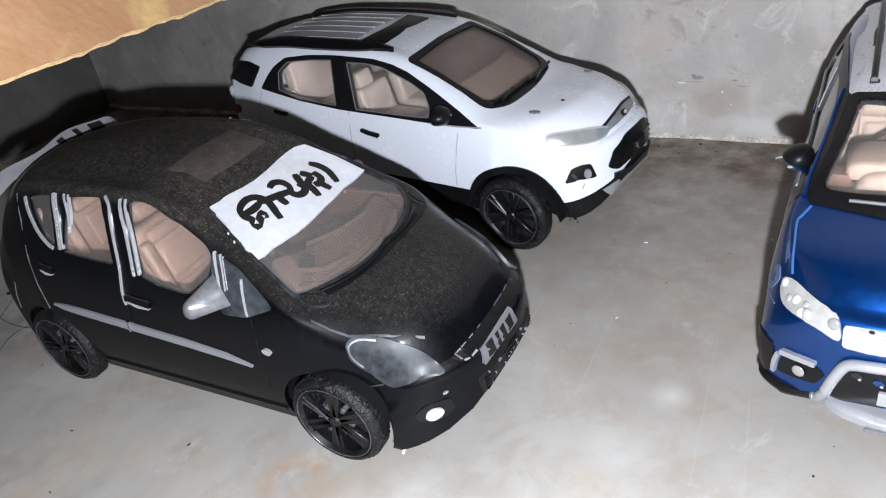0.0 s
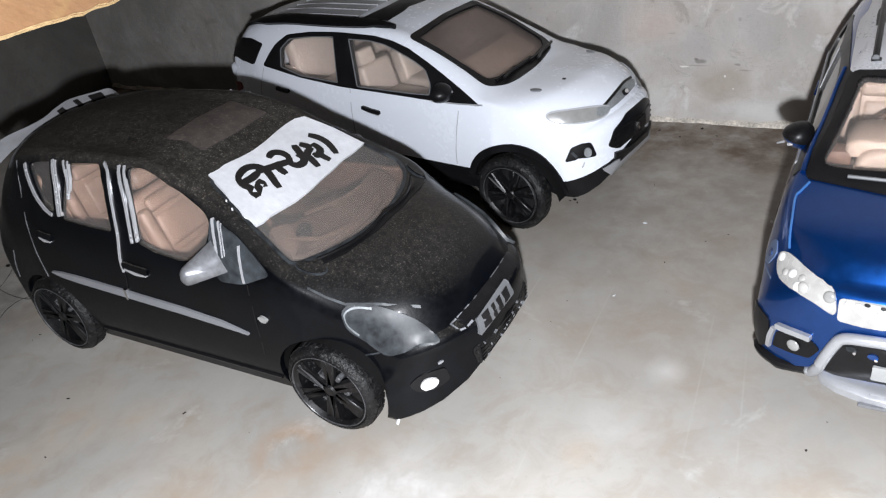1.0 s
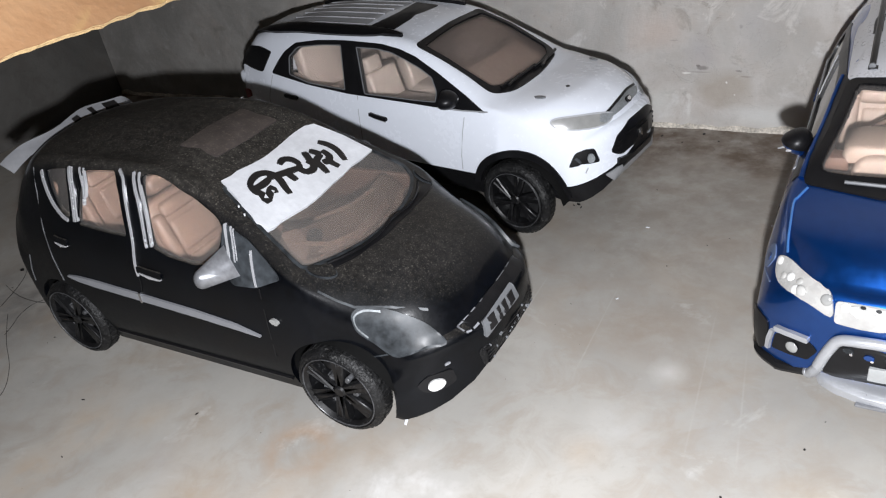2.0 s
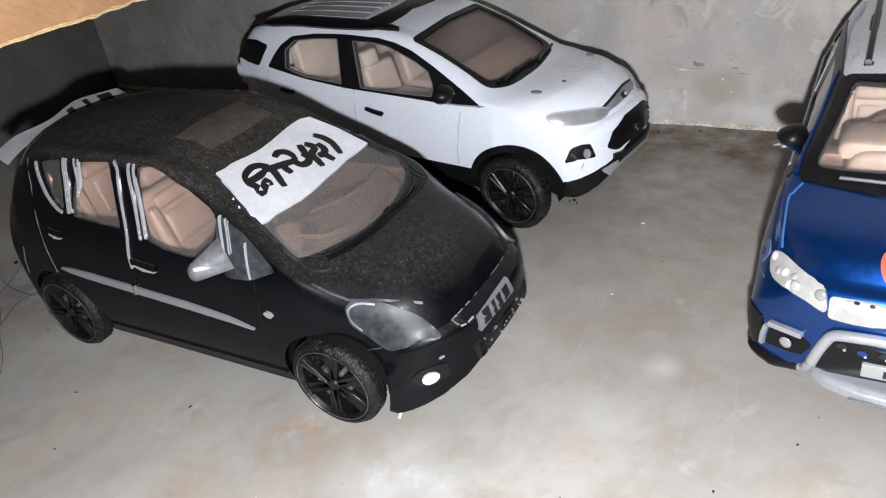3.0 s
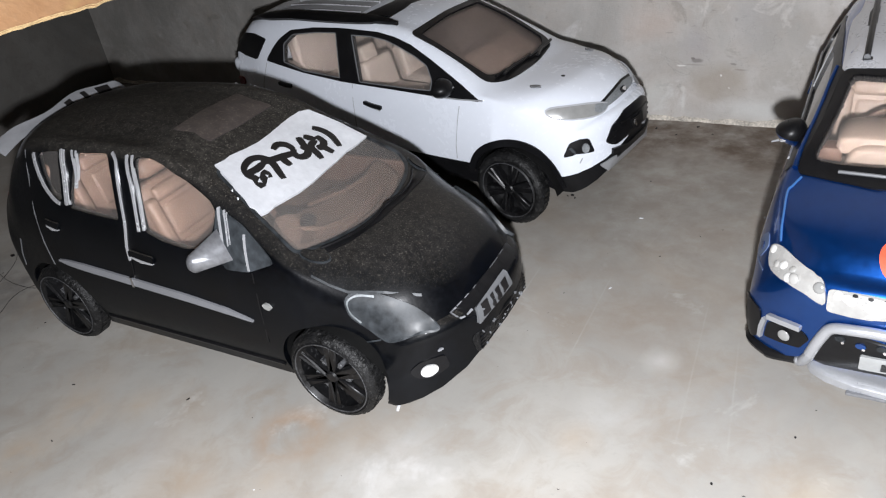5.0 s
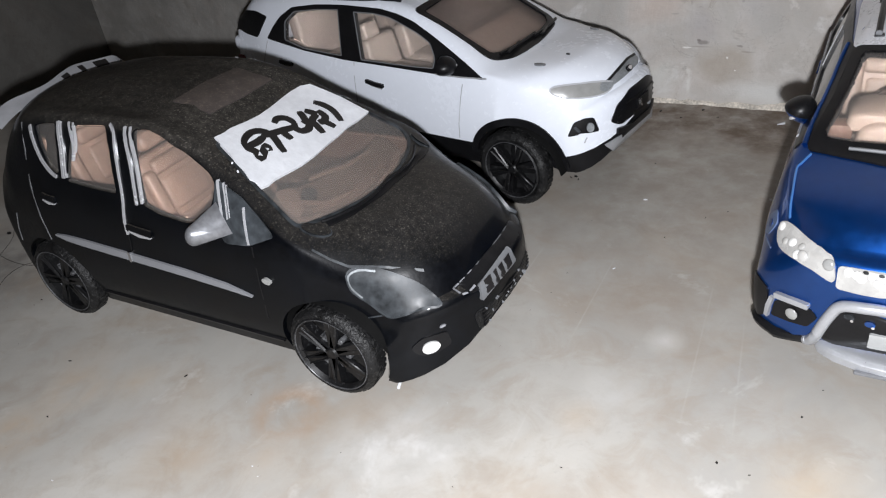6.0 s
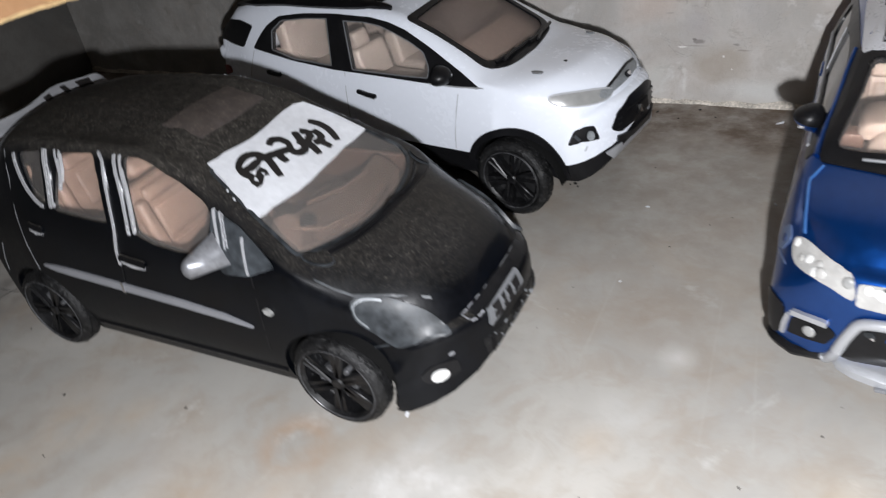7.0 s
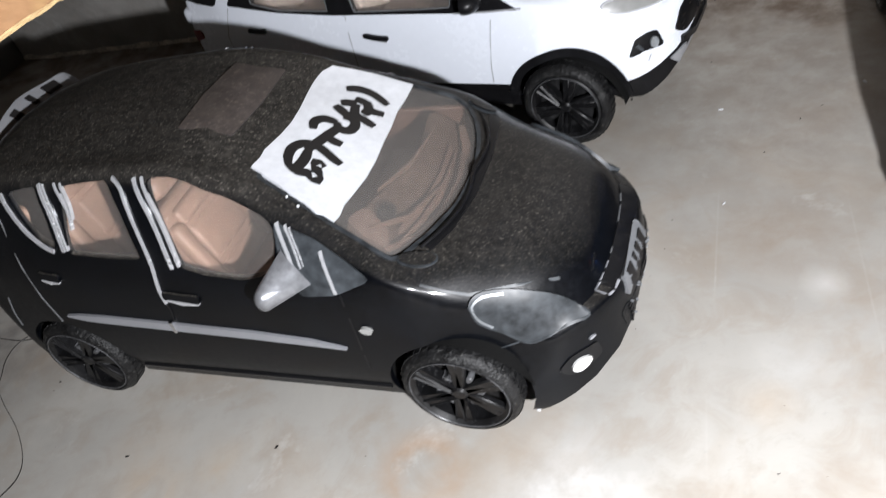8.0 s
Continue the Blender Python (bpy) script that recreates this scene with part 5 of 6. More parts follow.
# ---- the white suv ----
def white_suv():
    sh = WHITE_SHELL
    car = thing("toy_car", WHITE_AT, "glossy white toy suv with black cladding, parked along the wall", "toy car", "toy cars")
    rear = rounded([(-1.125, 1.085), (-1.130, 1.255), (-1.005, 1.348), (-0.72, 1.380), (-0.452, 1.392), (-0.392, 1.008), (-0.857, 1.030)], 0.03)
    front = rounded([(-0.302, 1.385), (-0.065, 1.386), (0.10, 1.366), (0.23, 1.328), (0.40, 1.266), (0.535, 1.200), (0.602, 1.094), (0.592, 1.002), (0.388, 0.996), (-0.195, 0.996)], 0.03)
    frame_line = rounded([(-1.365, 1.086), (-1.27, 1.20), (-1.181, 1.285), (-1.033, 1.366), (-0.75, 1.400), (-0.483, 1.412), (-0.353, 1.414), (-0.011, 1.408), (0.18, 1.378), (0.334, 1.332), (0.556, 1.230), (0.80, 1.112), (1.062, 0.981), (0.571, 0.978), (0.242, 0.984), (-0.384, 0.993), (-0.858, 1.027)], 0.03)
    screen = rounded([(0.345, -0.462), (0.322, -0.2), (0.312, 0.0), (0.310, 0.2), (0.312, 0.425), (0.62, 0.452), (0.95, 0.445), (1.03, 0.34), (1.075, 0.12), (1.085, -0.05), (1.080, -0.25), (1.05, -0.38), (0.995, -0.470), (0.80, -0.473), (0.60, -0.468)], 0.05)
    border = rounded([(0.300, -0.495), (0.285, -0.2), (0.275, 0.0), (0.270, 0.2), (0.265, 0.445), (0.62, 0.475), (0.97, 0.47), (1.075, 0.36), (1.14, 0.12), (1.168, -0.04), (1.165, -0.28), (1.14, -0.40), (1.06, -0.49), (0.99, -0.515), (0.80, -0.50), (0.60, -0.495)], 0.05)
    back = rounded([(-0.46, 1.14), (-0.42, 1.30), (0.42, 1.30), (0.46, 1.14)], 0.05)
    cuts = wheel_cuts(1.285, 0.31, 0.72) + wheel_cuts(-1.08, 0.31, 0.72) + side_cuts((rear, front)) + [prism(screen, "z", 0.8, 2.0), prism(back, "x", -2.2, -1.4)]
    sh.body("body", cuts, [WHITE, TRIM], car, "glossy white body with black lower cladding", clad=1)
    sh.patch("window_frame", frame_line, 90, TRIM, car, off=0.007, thick=0.050, grid=0.06, holes=[grown(rear, -0.014), grown(front, -0.014)], mirror=True, label="black window surround")
    sh.patch("windscreen_border", border, "top", TRIM, car, off=0.007, thick=0.050, grid=0.06, holes=[grown(screen, -0.018)], label="black windscreen surround")
    glaze(sh, "side_window", rear, 90, car, mirror=True)
    glaze(sh, "side_window", front, 90, car, mirror=True)
    glaze(sh, "windscreen", screen, "top", car, label="dusty grey-brown clear plastic windscreen", mat=FROSTED)
    glaze(sh, "rear_window", back, 180, car)
    for o, name in ((rear, "window_line"), (front, "window_line")):
        sh.patch(name, grown(o, -0.012), 90, PLATE, car, off=0.010, thick=0.008, grid=0.2, holes=[grown(o, -0.019)])
    sh.patch("sill_line", ribbon([(0.60, 0.977), (0.85, 0.980), (1.075, 0.99)], 0.010), 90, SILVER, car, off=0.008, thick=0.012)
    sh.patch("quarter_glass", rounded([(-1.372, 1.270), (-1.55, 1.300), (-1.72, 1.285), (-1.88, 1.20), (-1.93, 1.09), (-1.505, 1.081)], 0.03), 90, TRIM, car, off=0.010, thick=0.02, mirror=True, label="gloss black rear quarter glass")
    bm = bmesh.new()
    box(bm, -1.950, -1.60, -0.628, 0.628, 0.900, 1.045, 0.05, 3)
    part("tailgate_ledge", bm, WHITE, car)
    # seams
    for line in ([(-1.36, 1.068), (-1.41, 0.95), (-1.461, 0.841), (-1.46, 0.72)], [(-0.272, 0.998), (-0.279, 0.829), (-0.289, 0.644), (-0.30, 0.50)], [(0.86, 0.93), (0.839, 0.814), (0.80, 0.60), (0.787, 0.48)]):
        sh.patch("door_seam", ribbon(line, 0.007), 90, SEAM, car, off=0.003, thick=0.01, mirror=True)
    for x0, x1, z0, z1 in ((-0.146, 0.052, 0.846, 0.820), (-1.20, -1.03, 0.905, 0.895)):
        sh.patch("door_handle", rounded(ribbon([(x0, z0), ((x0 + x1) / 2, (z0 + z1) / 2 - 0.004), (x1, z1)], 0.034), 0.015), 90, TRIM, car, off=0.020, thick=0.03, mirror=True, label="black door handle")
        sh.patch("handle_edge", ribbon([(x0 + 0.05, z0 - 0.03), (x1 - 0.02, z1 - 0.024)], 0.010), 90, SILVER, car, off=0.012, thick=0.02)
    mirror_unit(car, pose(0.735, -0.735, 1.075, 0, 0, 14), TRIM, (0.13, 0.19, 0.15), label="gloss black door mirror")
    tube("mirror_arm", [(0.74, -0.70, 1.05), (0.75, -0.64, 1.05)], 0.03, TRIM, car, 8)
    tube("mirror_line", [(0.81, -0.785, 1.065), (0.825, -0.745, 1.075), (0.83, -0.70, 1.085)], 0.008, SILVER, car)
    # roof: rails, dark panel, ribs
    for s in (-1, 1):
        near, far = [], []
        for t in np.linspace(0, 1, 25):
            w = 0.052 * min(1.0, (0.12 + 5 * t) ** 0.8, (0.15 + 6 * (1 - t)) ** 0.8)
            x, y = -1.665 + 1.80 * float(t), 0.455 + 0.020 * math.sin(math.pi * t) - 0.05 * max(0.0, t - 0.8)
            near.append((x, s * (y + w)))
            far.append((x, s * (y - w)))
        sh.patch("roof_rail", near + far[::-1], "top", TRIM, car, off=0.030, thick=0.05, grid=0.05, label="black roof rail")
    sh.patch("roof_panel", rounded([(-0.290, -0.345), (-0.035, -0.335), (-0.065, 0.315), (-0.320, 0.325)], 0.015), "top", TRIM, car, off=0.008, thick=0.014, grid=0.07, label="dusty black roof panel")
    sh.patch("roof_inset", rounded([(-1.42, -0.36), (-0.36, -0.37), (-0.36, 0.37), (-1.42, 0.36)], 0.02), "top", SILVER_GREY, car, off=0.006, thick=0.012, grid=0.08, label="pale grey ribbed roof inset")
    for y in (-0.33, -0.20, -0.07, 0.06, 0.19, 0.32):
        sh.patch("roof_rib", ribbon([(-1.40, y * 0.95), (-0.9, y), (-0.37, y)], 0.011), "top", ROOF, car, off=0.015, thick=0.02, grid=0.05)
    # bonnet
    for s in (-1, 1):
        sh.patch("washer_jet", ellipse(1.395, s * 0.425, 0.045, 0.014, 12, -12 * s), "top", PLATE, car, off=0.012, thick=0.02, grid=0.03)
    sh.patch("bonnet_speck", ellipse(1.509, -0.206, 0.016, 0.010, 9), "top", INK, car, off=0.006, thick=0.008, grid=0.03)
    for y0, y1 in ((-0.44, 0.02), (-0.02, 0.42)):
        pts = [sh.hit(1.105 - 0.30 * abs(y0 + (y1 - y0) * t) ** 2.2 - 0.02 * t, y0 + (y1 - y0) * t, "top")[0] + Vector((0, 0, 0.025)) for t in np.linspace(0, 1, 9)]
        tube("wiper", pts, 0.013, TRIM, car)
        tube("wiper_arm", [pts[4] + Vector((0, 0, 0.012)), pts[0] + Vector((0.05, 0.04, 0.01))], 0.012, TRIM, car)
    # lamps and grilles
    lamp = sh.flat(catmull([(1.546, -0.549, 0.922), (1.608, -0.499, 0.938), (1.779, -0.349, 0.930), (1.866, -0.225, 0.898), (1.874, -0.27, 0.855), (1.829, -0.37, 0.840), (1.674, -0.507, 0.853), (1.573, -0.553, 0.886)], 3, True), 40)
    sh.patch("headlight", lamp, 40, LAMP, car, off=0.016, thick=0.03, grid=0.03, mirror=True, label="clear plastic headlight")
    sh.patch("headlight_rim", grown(lamp, 0.004), 40, SEAM, car, off=0.0175, thick=0.03, grid=0.03, holes=[grown(lamp, -0.005)], mirror=True)
    sh.patch("headlight_tip", rounded(sh.flat([(1.80, -0.29, 0.918), (1.868, -0.20, 0.888), (1.855, -0.29, 0.850), (1.81, -0.33, 0.87)], 40), 0.02), 40, LAMPRIM, car, off=0.019, thick=0.02, grid=0.03, mirror=True)
    sh.patch("upper_grille", rounded([(-0.24, 0.908), (-0.12, 0.940), (0.06, 0.960), (0.20, 0.945), (0.24, 0.920), (0.18, 0.900), (0.0, 0.898), (-0.12, 0.888), (-0.22, 0.876)], 0.015), 0, LAMPRIM, car, off=0.012, thick=0.03, grid=0.04, label="grey chrome upper grille bar")
    sh.patch("grille_shadow", ribbon([(-0.25, 0.914), (-0.12, 0.946), (0.06, 0.966), (0.22, 0.946)], 0.014), 0, TRIM, car, off=0.014, thick=0.02)
    sh.patch("emblem", ellipse(0, 0.920, 0.036, 0.020), 0, TRIM, car, off=0.024, thick=0.03, grid=0.03)
    sh.patch("emblem_ring", ellipse(0, 0.922, 0.024, 0.012), 0, CHROME, car, off=0.030, thick=0.02, grid=0.03)
    mouth = rounded([(-0.355, 0.645), (-0.295, 0.757), (-0.145, 0.828), (0.145, 0.828), (0.295, 0.757), (0.355, 0.645), (0.28, 0.60), (-0.28, 0.60)], 0.03)
    sh.patch("lower_grille", mouth, 0, TRIM, car, off=0.010, thick=0.03, grid=0.025, label="black lower grille")
    for i in range(4):
        z = 0.625 + 0.042 * i
        w = 0.30 if i < 3 else 0.22
        sh.patch("grille_bar", ribbon([(-w, z), (0, z), (w, z)], 0.012), 0, RIM, car, off=0.018, thick=0.02)
    sh.patch("number_plate", rounded([(-0.09, 0.735), (0.09, 0.735), (0.09, 0.655), (-0.09, 0.655)], 0.012), 0, TRIM, car, off=0.022, thick=0.03, grid=0.08)
    sh.patch("plate_mark", ribbon([(-0.045, 0.72), (-0.05, 0.69), (-0.03, 0.665)], 0.018), 0, CHROME, car, off=0.028, thick=0.02)
    sh.patch("lip", ribbon([(-0.30, 0.555), (-0.15, 0.545), (0.15, 0.545), (0.30, 0.555)], 0.045), 0, TRIM, car, off=0.022, thick=0.04, grid=0.05)
    skid = [(-0.40, 0.475), (-0.30, 0.505), (0.30, 0.505), (0.40, 0.475), (0.33, 0.40), (0.20, 0.36), (-0.20, 0.36), (-0.33, 0.40)]
    sh.patch("skid_plate", rounded(skid, 0.02), 0, SILVER, car, off=0.012, thick=0.03, grid=0.05, label="silver skid plate")
    fog = rounded(sh.flat([(1.690, -0.585, 0.588), (1.729, -0.548, 0.692), (1.79, -0.50, 0.716), (1.839, -0.451, 0.712), (1.868, -0.425, 0.600)], 40), 0.02)
    sh.patch("fog_panel", fog, 40, TRIM, car, off=0.008, thick=0.02, grid=0.04, mirror=True, label="black fog lamp panel")
    fu, fv = sh.flat([(1.82, -0.478, 0.645)], 40)[0]
    sh.patch("fog_light", ellipse(fu, fv, 0.028, 0.036), 40, LAMPRIM, car, off=0.020, thick=0.02, grid=0.02, mirror=True)
    sh.patch("fog_fin", ribbon(sh.flat([(1.735, -0.55, 0.66), (1.76, -0.53, 0.62)], 40), 0.02), 40, LAMPGREY, car, off=0.018, thick=0.02, grid=0.02, mirror=True)
    u, v = sh.flat([(1.79, -0.50, 0.545)], 40)[0]
    sh.patch("paint_scratch", ribbon([(u + 0.012, v + 0.02), (u - 0.008, v - 0.02)], 0.009), 40, SEAM, car, off=0.004, thick=0.01)
    # arch flares
    for x in (1.285, -1.08):
        arc = [(x + rr * math.cos(a), 0.31 + rr * math.sin(a)) for rr, span_ in ((0.402, range(-3, 34)), (0.345, range(33, -4, -1))) for a in [math.pi * i / 30 for i in span_]]
        sh.patch("arch_flare", arc, 90, TRIM, car, off=0.012, thick=0.035, grid=0.06, mirror=True, label="black wheel arch flare")
        arch_liner(car, x, 0.31, 0.72)
        for y in (-0.755, 0.755):
            wheel(car, x, 0.310, y, 6, 0.25, 0.12, 0.74, 0.13)
    for s in (-1, 1):
        sh.patch("rear_lamp", rounded([(s * 0.64, 0.86), (s * 0.50, 0.88), (s * 0.52, 0.72), (s * 0.66, 0.70)], 0.03), 180, RED, car, off=0.004, thick=0.01)
    sh.patch("rear_lamp_side", rounded([(-1.87, 0.885), (-1.77, 0.885), (-1.75, 0.82), (-1.85, 0.79)], 0.03), 90, RED, car, off=0.012, thick=0.03, mirror=True, label="red rear lamp")
    # cabin
    bm = bmesh.new()
    box(bm, -1.5, 1.0, -0.59, 0.59, 0.685, 0.73, 0.02, 2)
    part("cabin_floor", bm, BEIGE_GREY, car)
    sh.patch("dashboard", rounded([(0.70, -0.40), (0.93, -0.41), (1.0, -0.28), (1.03, 0.0), (1.0, 0.28), (0.93, 0.40), (0.70, 0.40), (0.73, 0.0)], 0.05), "top", BEIGE_GREY, car, off=-0.07, thick=0.05, grid=0.07, label="moulded beige dashboard")
    steering(car, 0.48, -0.30, 0.95, 0.14, BEIGE_GREY, 60)
    for y in (-0.30, 0.19):
        plain_seat(car, -0.27, y, 0.66, 0.38, 0.335, 14, 0.40, BEIGE_GREY)
    plain_seat(car, -1.14, 0.04, 0.66, 1.04, 0.58, 6, 0.42, BEIGE_GREY, headrest=False)
    for s in (-1, 1):
        arch = [(-1.24 + 0.25 * math.cos(math.pi * i / 16), 0.79 + 0.25 * math.sin(math.pi * i / 16)) for i in range(17)] + [(-1.49, 0.70), (-0.99, 0.70)]
        link("wheel_housing", *prism(arch, "y", s * 0.60, s * 0.49), BEIGE_GREY, car)
    for s in (-1, 1):
        bm = bmesh.new()
        box(bm, -1.4, 0.85, s * 0.60 - 0.02, s * 0.60 + 0.02, 0.70, 0.96, 0.01, 1)
        part("door_lining", bm, BEIGE_GREY, car)
    bm = bmesh.new()
    box(bm, -1.5, 1.6, -0.40, 0.40, 0.18, 0.32, 0.03, 1)
    part("chassis", bm, SHADE, car)
    return car


# ---- the blue suv ----
def blue_suv():
    sh = BLUE_SHELL
    car = thing("toy_car", BLUE_AT, "metallic blue toy suv with a silver roof, backed against the wall", "toy car", "toy cars")
    front = rounded([(0.44, 1.20), (0.60, 1.08), (0.66, 0.985), (-0.20, 0.995), (-0.34, 1.27), (-0.10, 1.29), (0.16, 1.285)], 0.04)
    rear = rounded([(-0.45, 1.27), (-0.31, 0.998), (-0.85, 1.03), (-0.92, 1.16), (-0.85, 1.28)], 0.04)
    screen = rounded([(0.345, -0.53), (0.372, -0.25), (0.380, 0.0), (0.372, 0.25), (0.345, 0.53), (0.62, 0.57), (0.87, 0.645), (0.92, 0.625), (0.948, 0.505), (0.964, 0.334), (0.97, 0.0), (0.964, -0.334), (0.948, -0.505), (0.92, -0.625), (0.87, -0.645), (0.62, -0.58)], 0.04)
    border = rounded([(0.290, -0.570), (0.316, -0.25), (0.324, 0.0), (0.316, 0.25), (0.290, 0.570), (0.62, 0.605), (0.93, 0.702), (0.98, 0.690), (1.037, 0.547), (1.11, 0.321), (1.135, 0.0), (1.11, -0.321), (1.037, -0.547), (0.98, -0.690), (0.93, -0.702), (0.62, -0.62)], 0.04)
    cuts = wheel_cuts(1.13, 0.29, 0.81) + wheel_cuts(-1.13, 0.29, 0.81) + [prism(o, "y", -1.2, 1.2) for o in (front, rear)] + [prism(grown(screen, 0.016), "z", 0.8, 2.0)]
    sh.body("body", cuts, [BLUE], car, "metallic blue body shell")
    # a fine sawtooth print edges the glass
    teeth = []
    for i in range(len(screen)):
        a, b = Vector(screen[i]), Vector(screen[(i + 1) % len(screen)])
        n = max(1, round((b - a).length / 0.012))
        for j in range(n):
            p = a + (b - a) * (j / n)
            teeth.append((p, (b - a).normalized()))
    c = sum((Vector(p) for p in screen), Vector((0, 0))) / len(screen)
    saw = [tuple(p + (c - p).normalized() * (0.020 if i % 2 else 0.011)) for i, (p, d) in enumerate(teeth)]
    sh.patch("windscreen_border", border, "top", TRIM, car, off=0.011, thick=0.055, grid=0.05, holes=[saw], label="black windscreen border with a sawtooth print")
    glaze(sh, "windscreen", grown(screen, 0.004), "top", car, off=-0.004, label="clear plastic windscreen", mat=GLASS)
    for o in (front, rear):
        glaze(sh, "side_window", o, 90, car, off=-0.002, mirror=True, label="glossy dark-tinted side window", mat=TINTED)
    sh.patch("window_pillar", ribbon([(-0.425, 1.24), (-0.344, 1.10), (-0.27, 1.02)], 0.032, 0.3), 90, LINE, car, off=0.014, thick=0.02, mirror=True, label="silver pillar strip")
    sh.patch("window_frame", rounded([(0.36, 1.335), (0.62, 1.205), (0.90, 1.045), (0.90, 0.965), (0.78, 0.955), (-1.0, 0.995), (-1.15, 1.08), (-0.95, 1.30), (-0.4, 1.345), (0.22, 1.350)], 0.04), 90, TRIM, car, off=0.008, thick=0.055, grid=0.06, holes=[grown(front, -0.014), grown(rear, -0.014)], mirror=True, label="black window surround")
    sh.patch("window_line", ribbon([(0.72, 0.968), (0.0, 0.975), (-1.0, 1.005)], 0.018), 90, SILVER, car, off=0.016, thick=0.02, mirror=True)
    for line in ([(0.80, 0.90), (0.78, 0.6), (0.74, 0.44)], [(-0.25, 0.96), (-0.26, 0.7), (-0.27, 0.44)], [(-0.80, 0.98), (-0.85, 0.8), (-0.80, 0.62)]):
        sh.patch("door_seam", ribbon(line, 0.010), 90, TRIM, car, off=0.003, thick=0.01, mirror=True)
    for s in (-1, 1):
        pillar = [sh.tree.find_nearest(Vector(p))[0] + Vector((0, s * 0.006, 0.004)) for p in catmull([(0.93, s * 0.715, 1.02), (0.717, s * 0.690, 1.09), (0.411, s * 0.645, 1.20), (0.175, s * 0.60, 1.325)], 5)]
        tube("pillar_edge", pillar, 0.015, BLUE, car, 8)
    for x in (0.05, -0.75):
        sh.patch("door_handle", rounded(ribbon([(x, 0.87), (x + 0.18, 0.865)], 0.04), 0.015), 90, BLUE, car, off=0.010, thick=0.03, mirror=True)
    roof = rounded([(0.295, -0.570), (0.322, -0.25), (0.330, 0.0), (0.322, 0.25), (0.295, 0.570), (-0.3, 0.58), (-1.35, 0.56), (-1.52, 0.40), (-1.56, 0.0), (-1.52, -0.40), (-1.35, -0.56), (-0.3, -0.58)], 0.04)
    sh.patch("roof", roof, "top", ROOF, car, off=0.014, thick=0.03, grid=0.07, label="silver-painted roof")
    for s in (-1, 1):
        pts = [sh.hit(float(x), s * 0.46, "top")[0] + Vector((0, 0, 0.03)) for x in np.linspace(-1.35, 0.24, 12)]
        sh.patch("rail_groove", ribbon([(0.25, s * 0.455), (-0.4, s * 0.465), (-1.35, s * 0.45)], 0.05), "top", TRIM, car, off=0.022, thick=0.012, grid=0.06)
        tube("roof_rail", pts, 0.018, TRIM, car, 8, "black roof rail")
        tube("rail_end", [pts[-1] + Vector((-0.02, 0, 0)), pts[-1] + Vector((0.010, 0, -0.004))], 0.019, PLATE, car, 8)
    # bonnet ridge, wipers, round sticker
    for s in (-1, 1):
        ridge = [sh.tree.find_nearest(Vector(p))[0] + Vector((0, 0, 0.003)) for p in catmull([(1.404, s * 0.708, 0.825), (1.273, s * 0.721, 0.901), (1.096, s * 0.729, 0.953), (1.06, s * 0.712, 0.972), (1.002, s * 0.675, 1.002)], 4)]
        # A paler blue paints the highlight that runs along the ridge.
        tube("bonnet_ridge", ridge, 0.007, BLUE_HIGHLIGHT, car, 6)
    for y0, y1 in ((-0.50, 0.02), (-0.02, 0.48)):
        pts = [sh.hit(1.04 - 0.16 * abs(y0 + (y1 - y0) * t) ** 2, y0 + (y1 - y0) * t, "top")[0] + Vector((0, 0, 0.02)) for t in np.linspace(0, 1, 8)]
        tube("wiper", pts, 0.010, PLATE, car)
    sh.patch("round_sticker", ellipse(1.57, -0.15, 0.10, 0.11, 28), "top", RED_PAPER, car, off=0.006, thick=0.01, grid=0.05, label="round orange-red sticker")
    # mirror
    for s in (-1, 1):
        spin = Matrix.Translation((0.54, s * 0.79, 1.062)) @ Matrix.Rotation(radians(12 * s), 4, "X")
        for name, mat, z0, z1, grow in (("mirror", TRIM, -0.25, 1.0, 1.0), ("mirror_foot", BLUE, -1.0, -0.22, 0.97)):
            bm = bmesh.new()
            bmesh.ops.create_uvsphere(bm, u_segments=24, v_segments=16, radius=1.0)
            for v in bm.verts:
                x, y, z = v.co * grow
                z = min(max(z, z0), z1)
                v.co = spin @ Vector((max(x, -0.35) * 0.10, y * 0.088 * (1 - 0.12 * z), z * 0.078 * (1 - 0.30 * y * s)))
            part(name, bm, mat, car, "gloss black door mirror with a silver stripe" if mat is TRIM else "blue mirror foot")
        bm = bmesh.new()
        bmesh.ops.create_uvsphere(bm, u_segments=16, v_segments=10, radius=1.0, matrix=Matrix.Translation((0.606, s * 0.808, 1.040)) @ Matrix.Rotation(radians(-28 * s), 4, "X") @ Matrix.Diagonal((0.022, 0.040, 0.015, 1)))
        part("mirror_stripe", bm, LINE, car)
        tube("mirror_arm", [(0.55, s * 0.76, 1.01), (0.60, s * 0.73, 0.99), (0.62, s * 0.69, 0.98)], 0.030, BLUE, car, 8)
    # front
    lamp = sh.flat(catmull([(1.43, -0.746, 0.734), (1.39, -0.742, 0.785), (1.432, -0.696, 0.817), (1.519, -0.623, 0.814), (1.615, -0.526, 0.799), (1.667, -0.471, 0.79), (1.70, -0.455, 0.736), (1.701, -0.462, 0.685), (1.669, -0.543, 0.709), (1.615, -0.634, 0.72), (1.507, -0.722, 0.708)], 3, True), 42)
    sh.patch("headlight", lamp, 42, LENS, car, off=0.014, thick=0.04, grid=0.03, mirror=True, label="clear plastic headlight with bead reflectors")
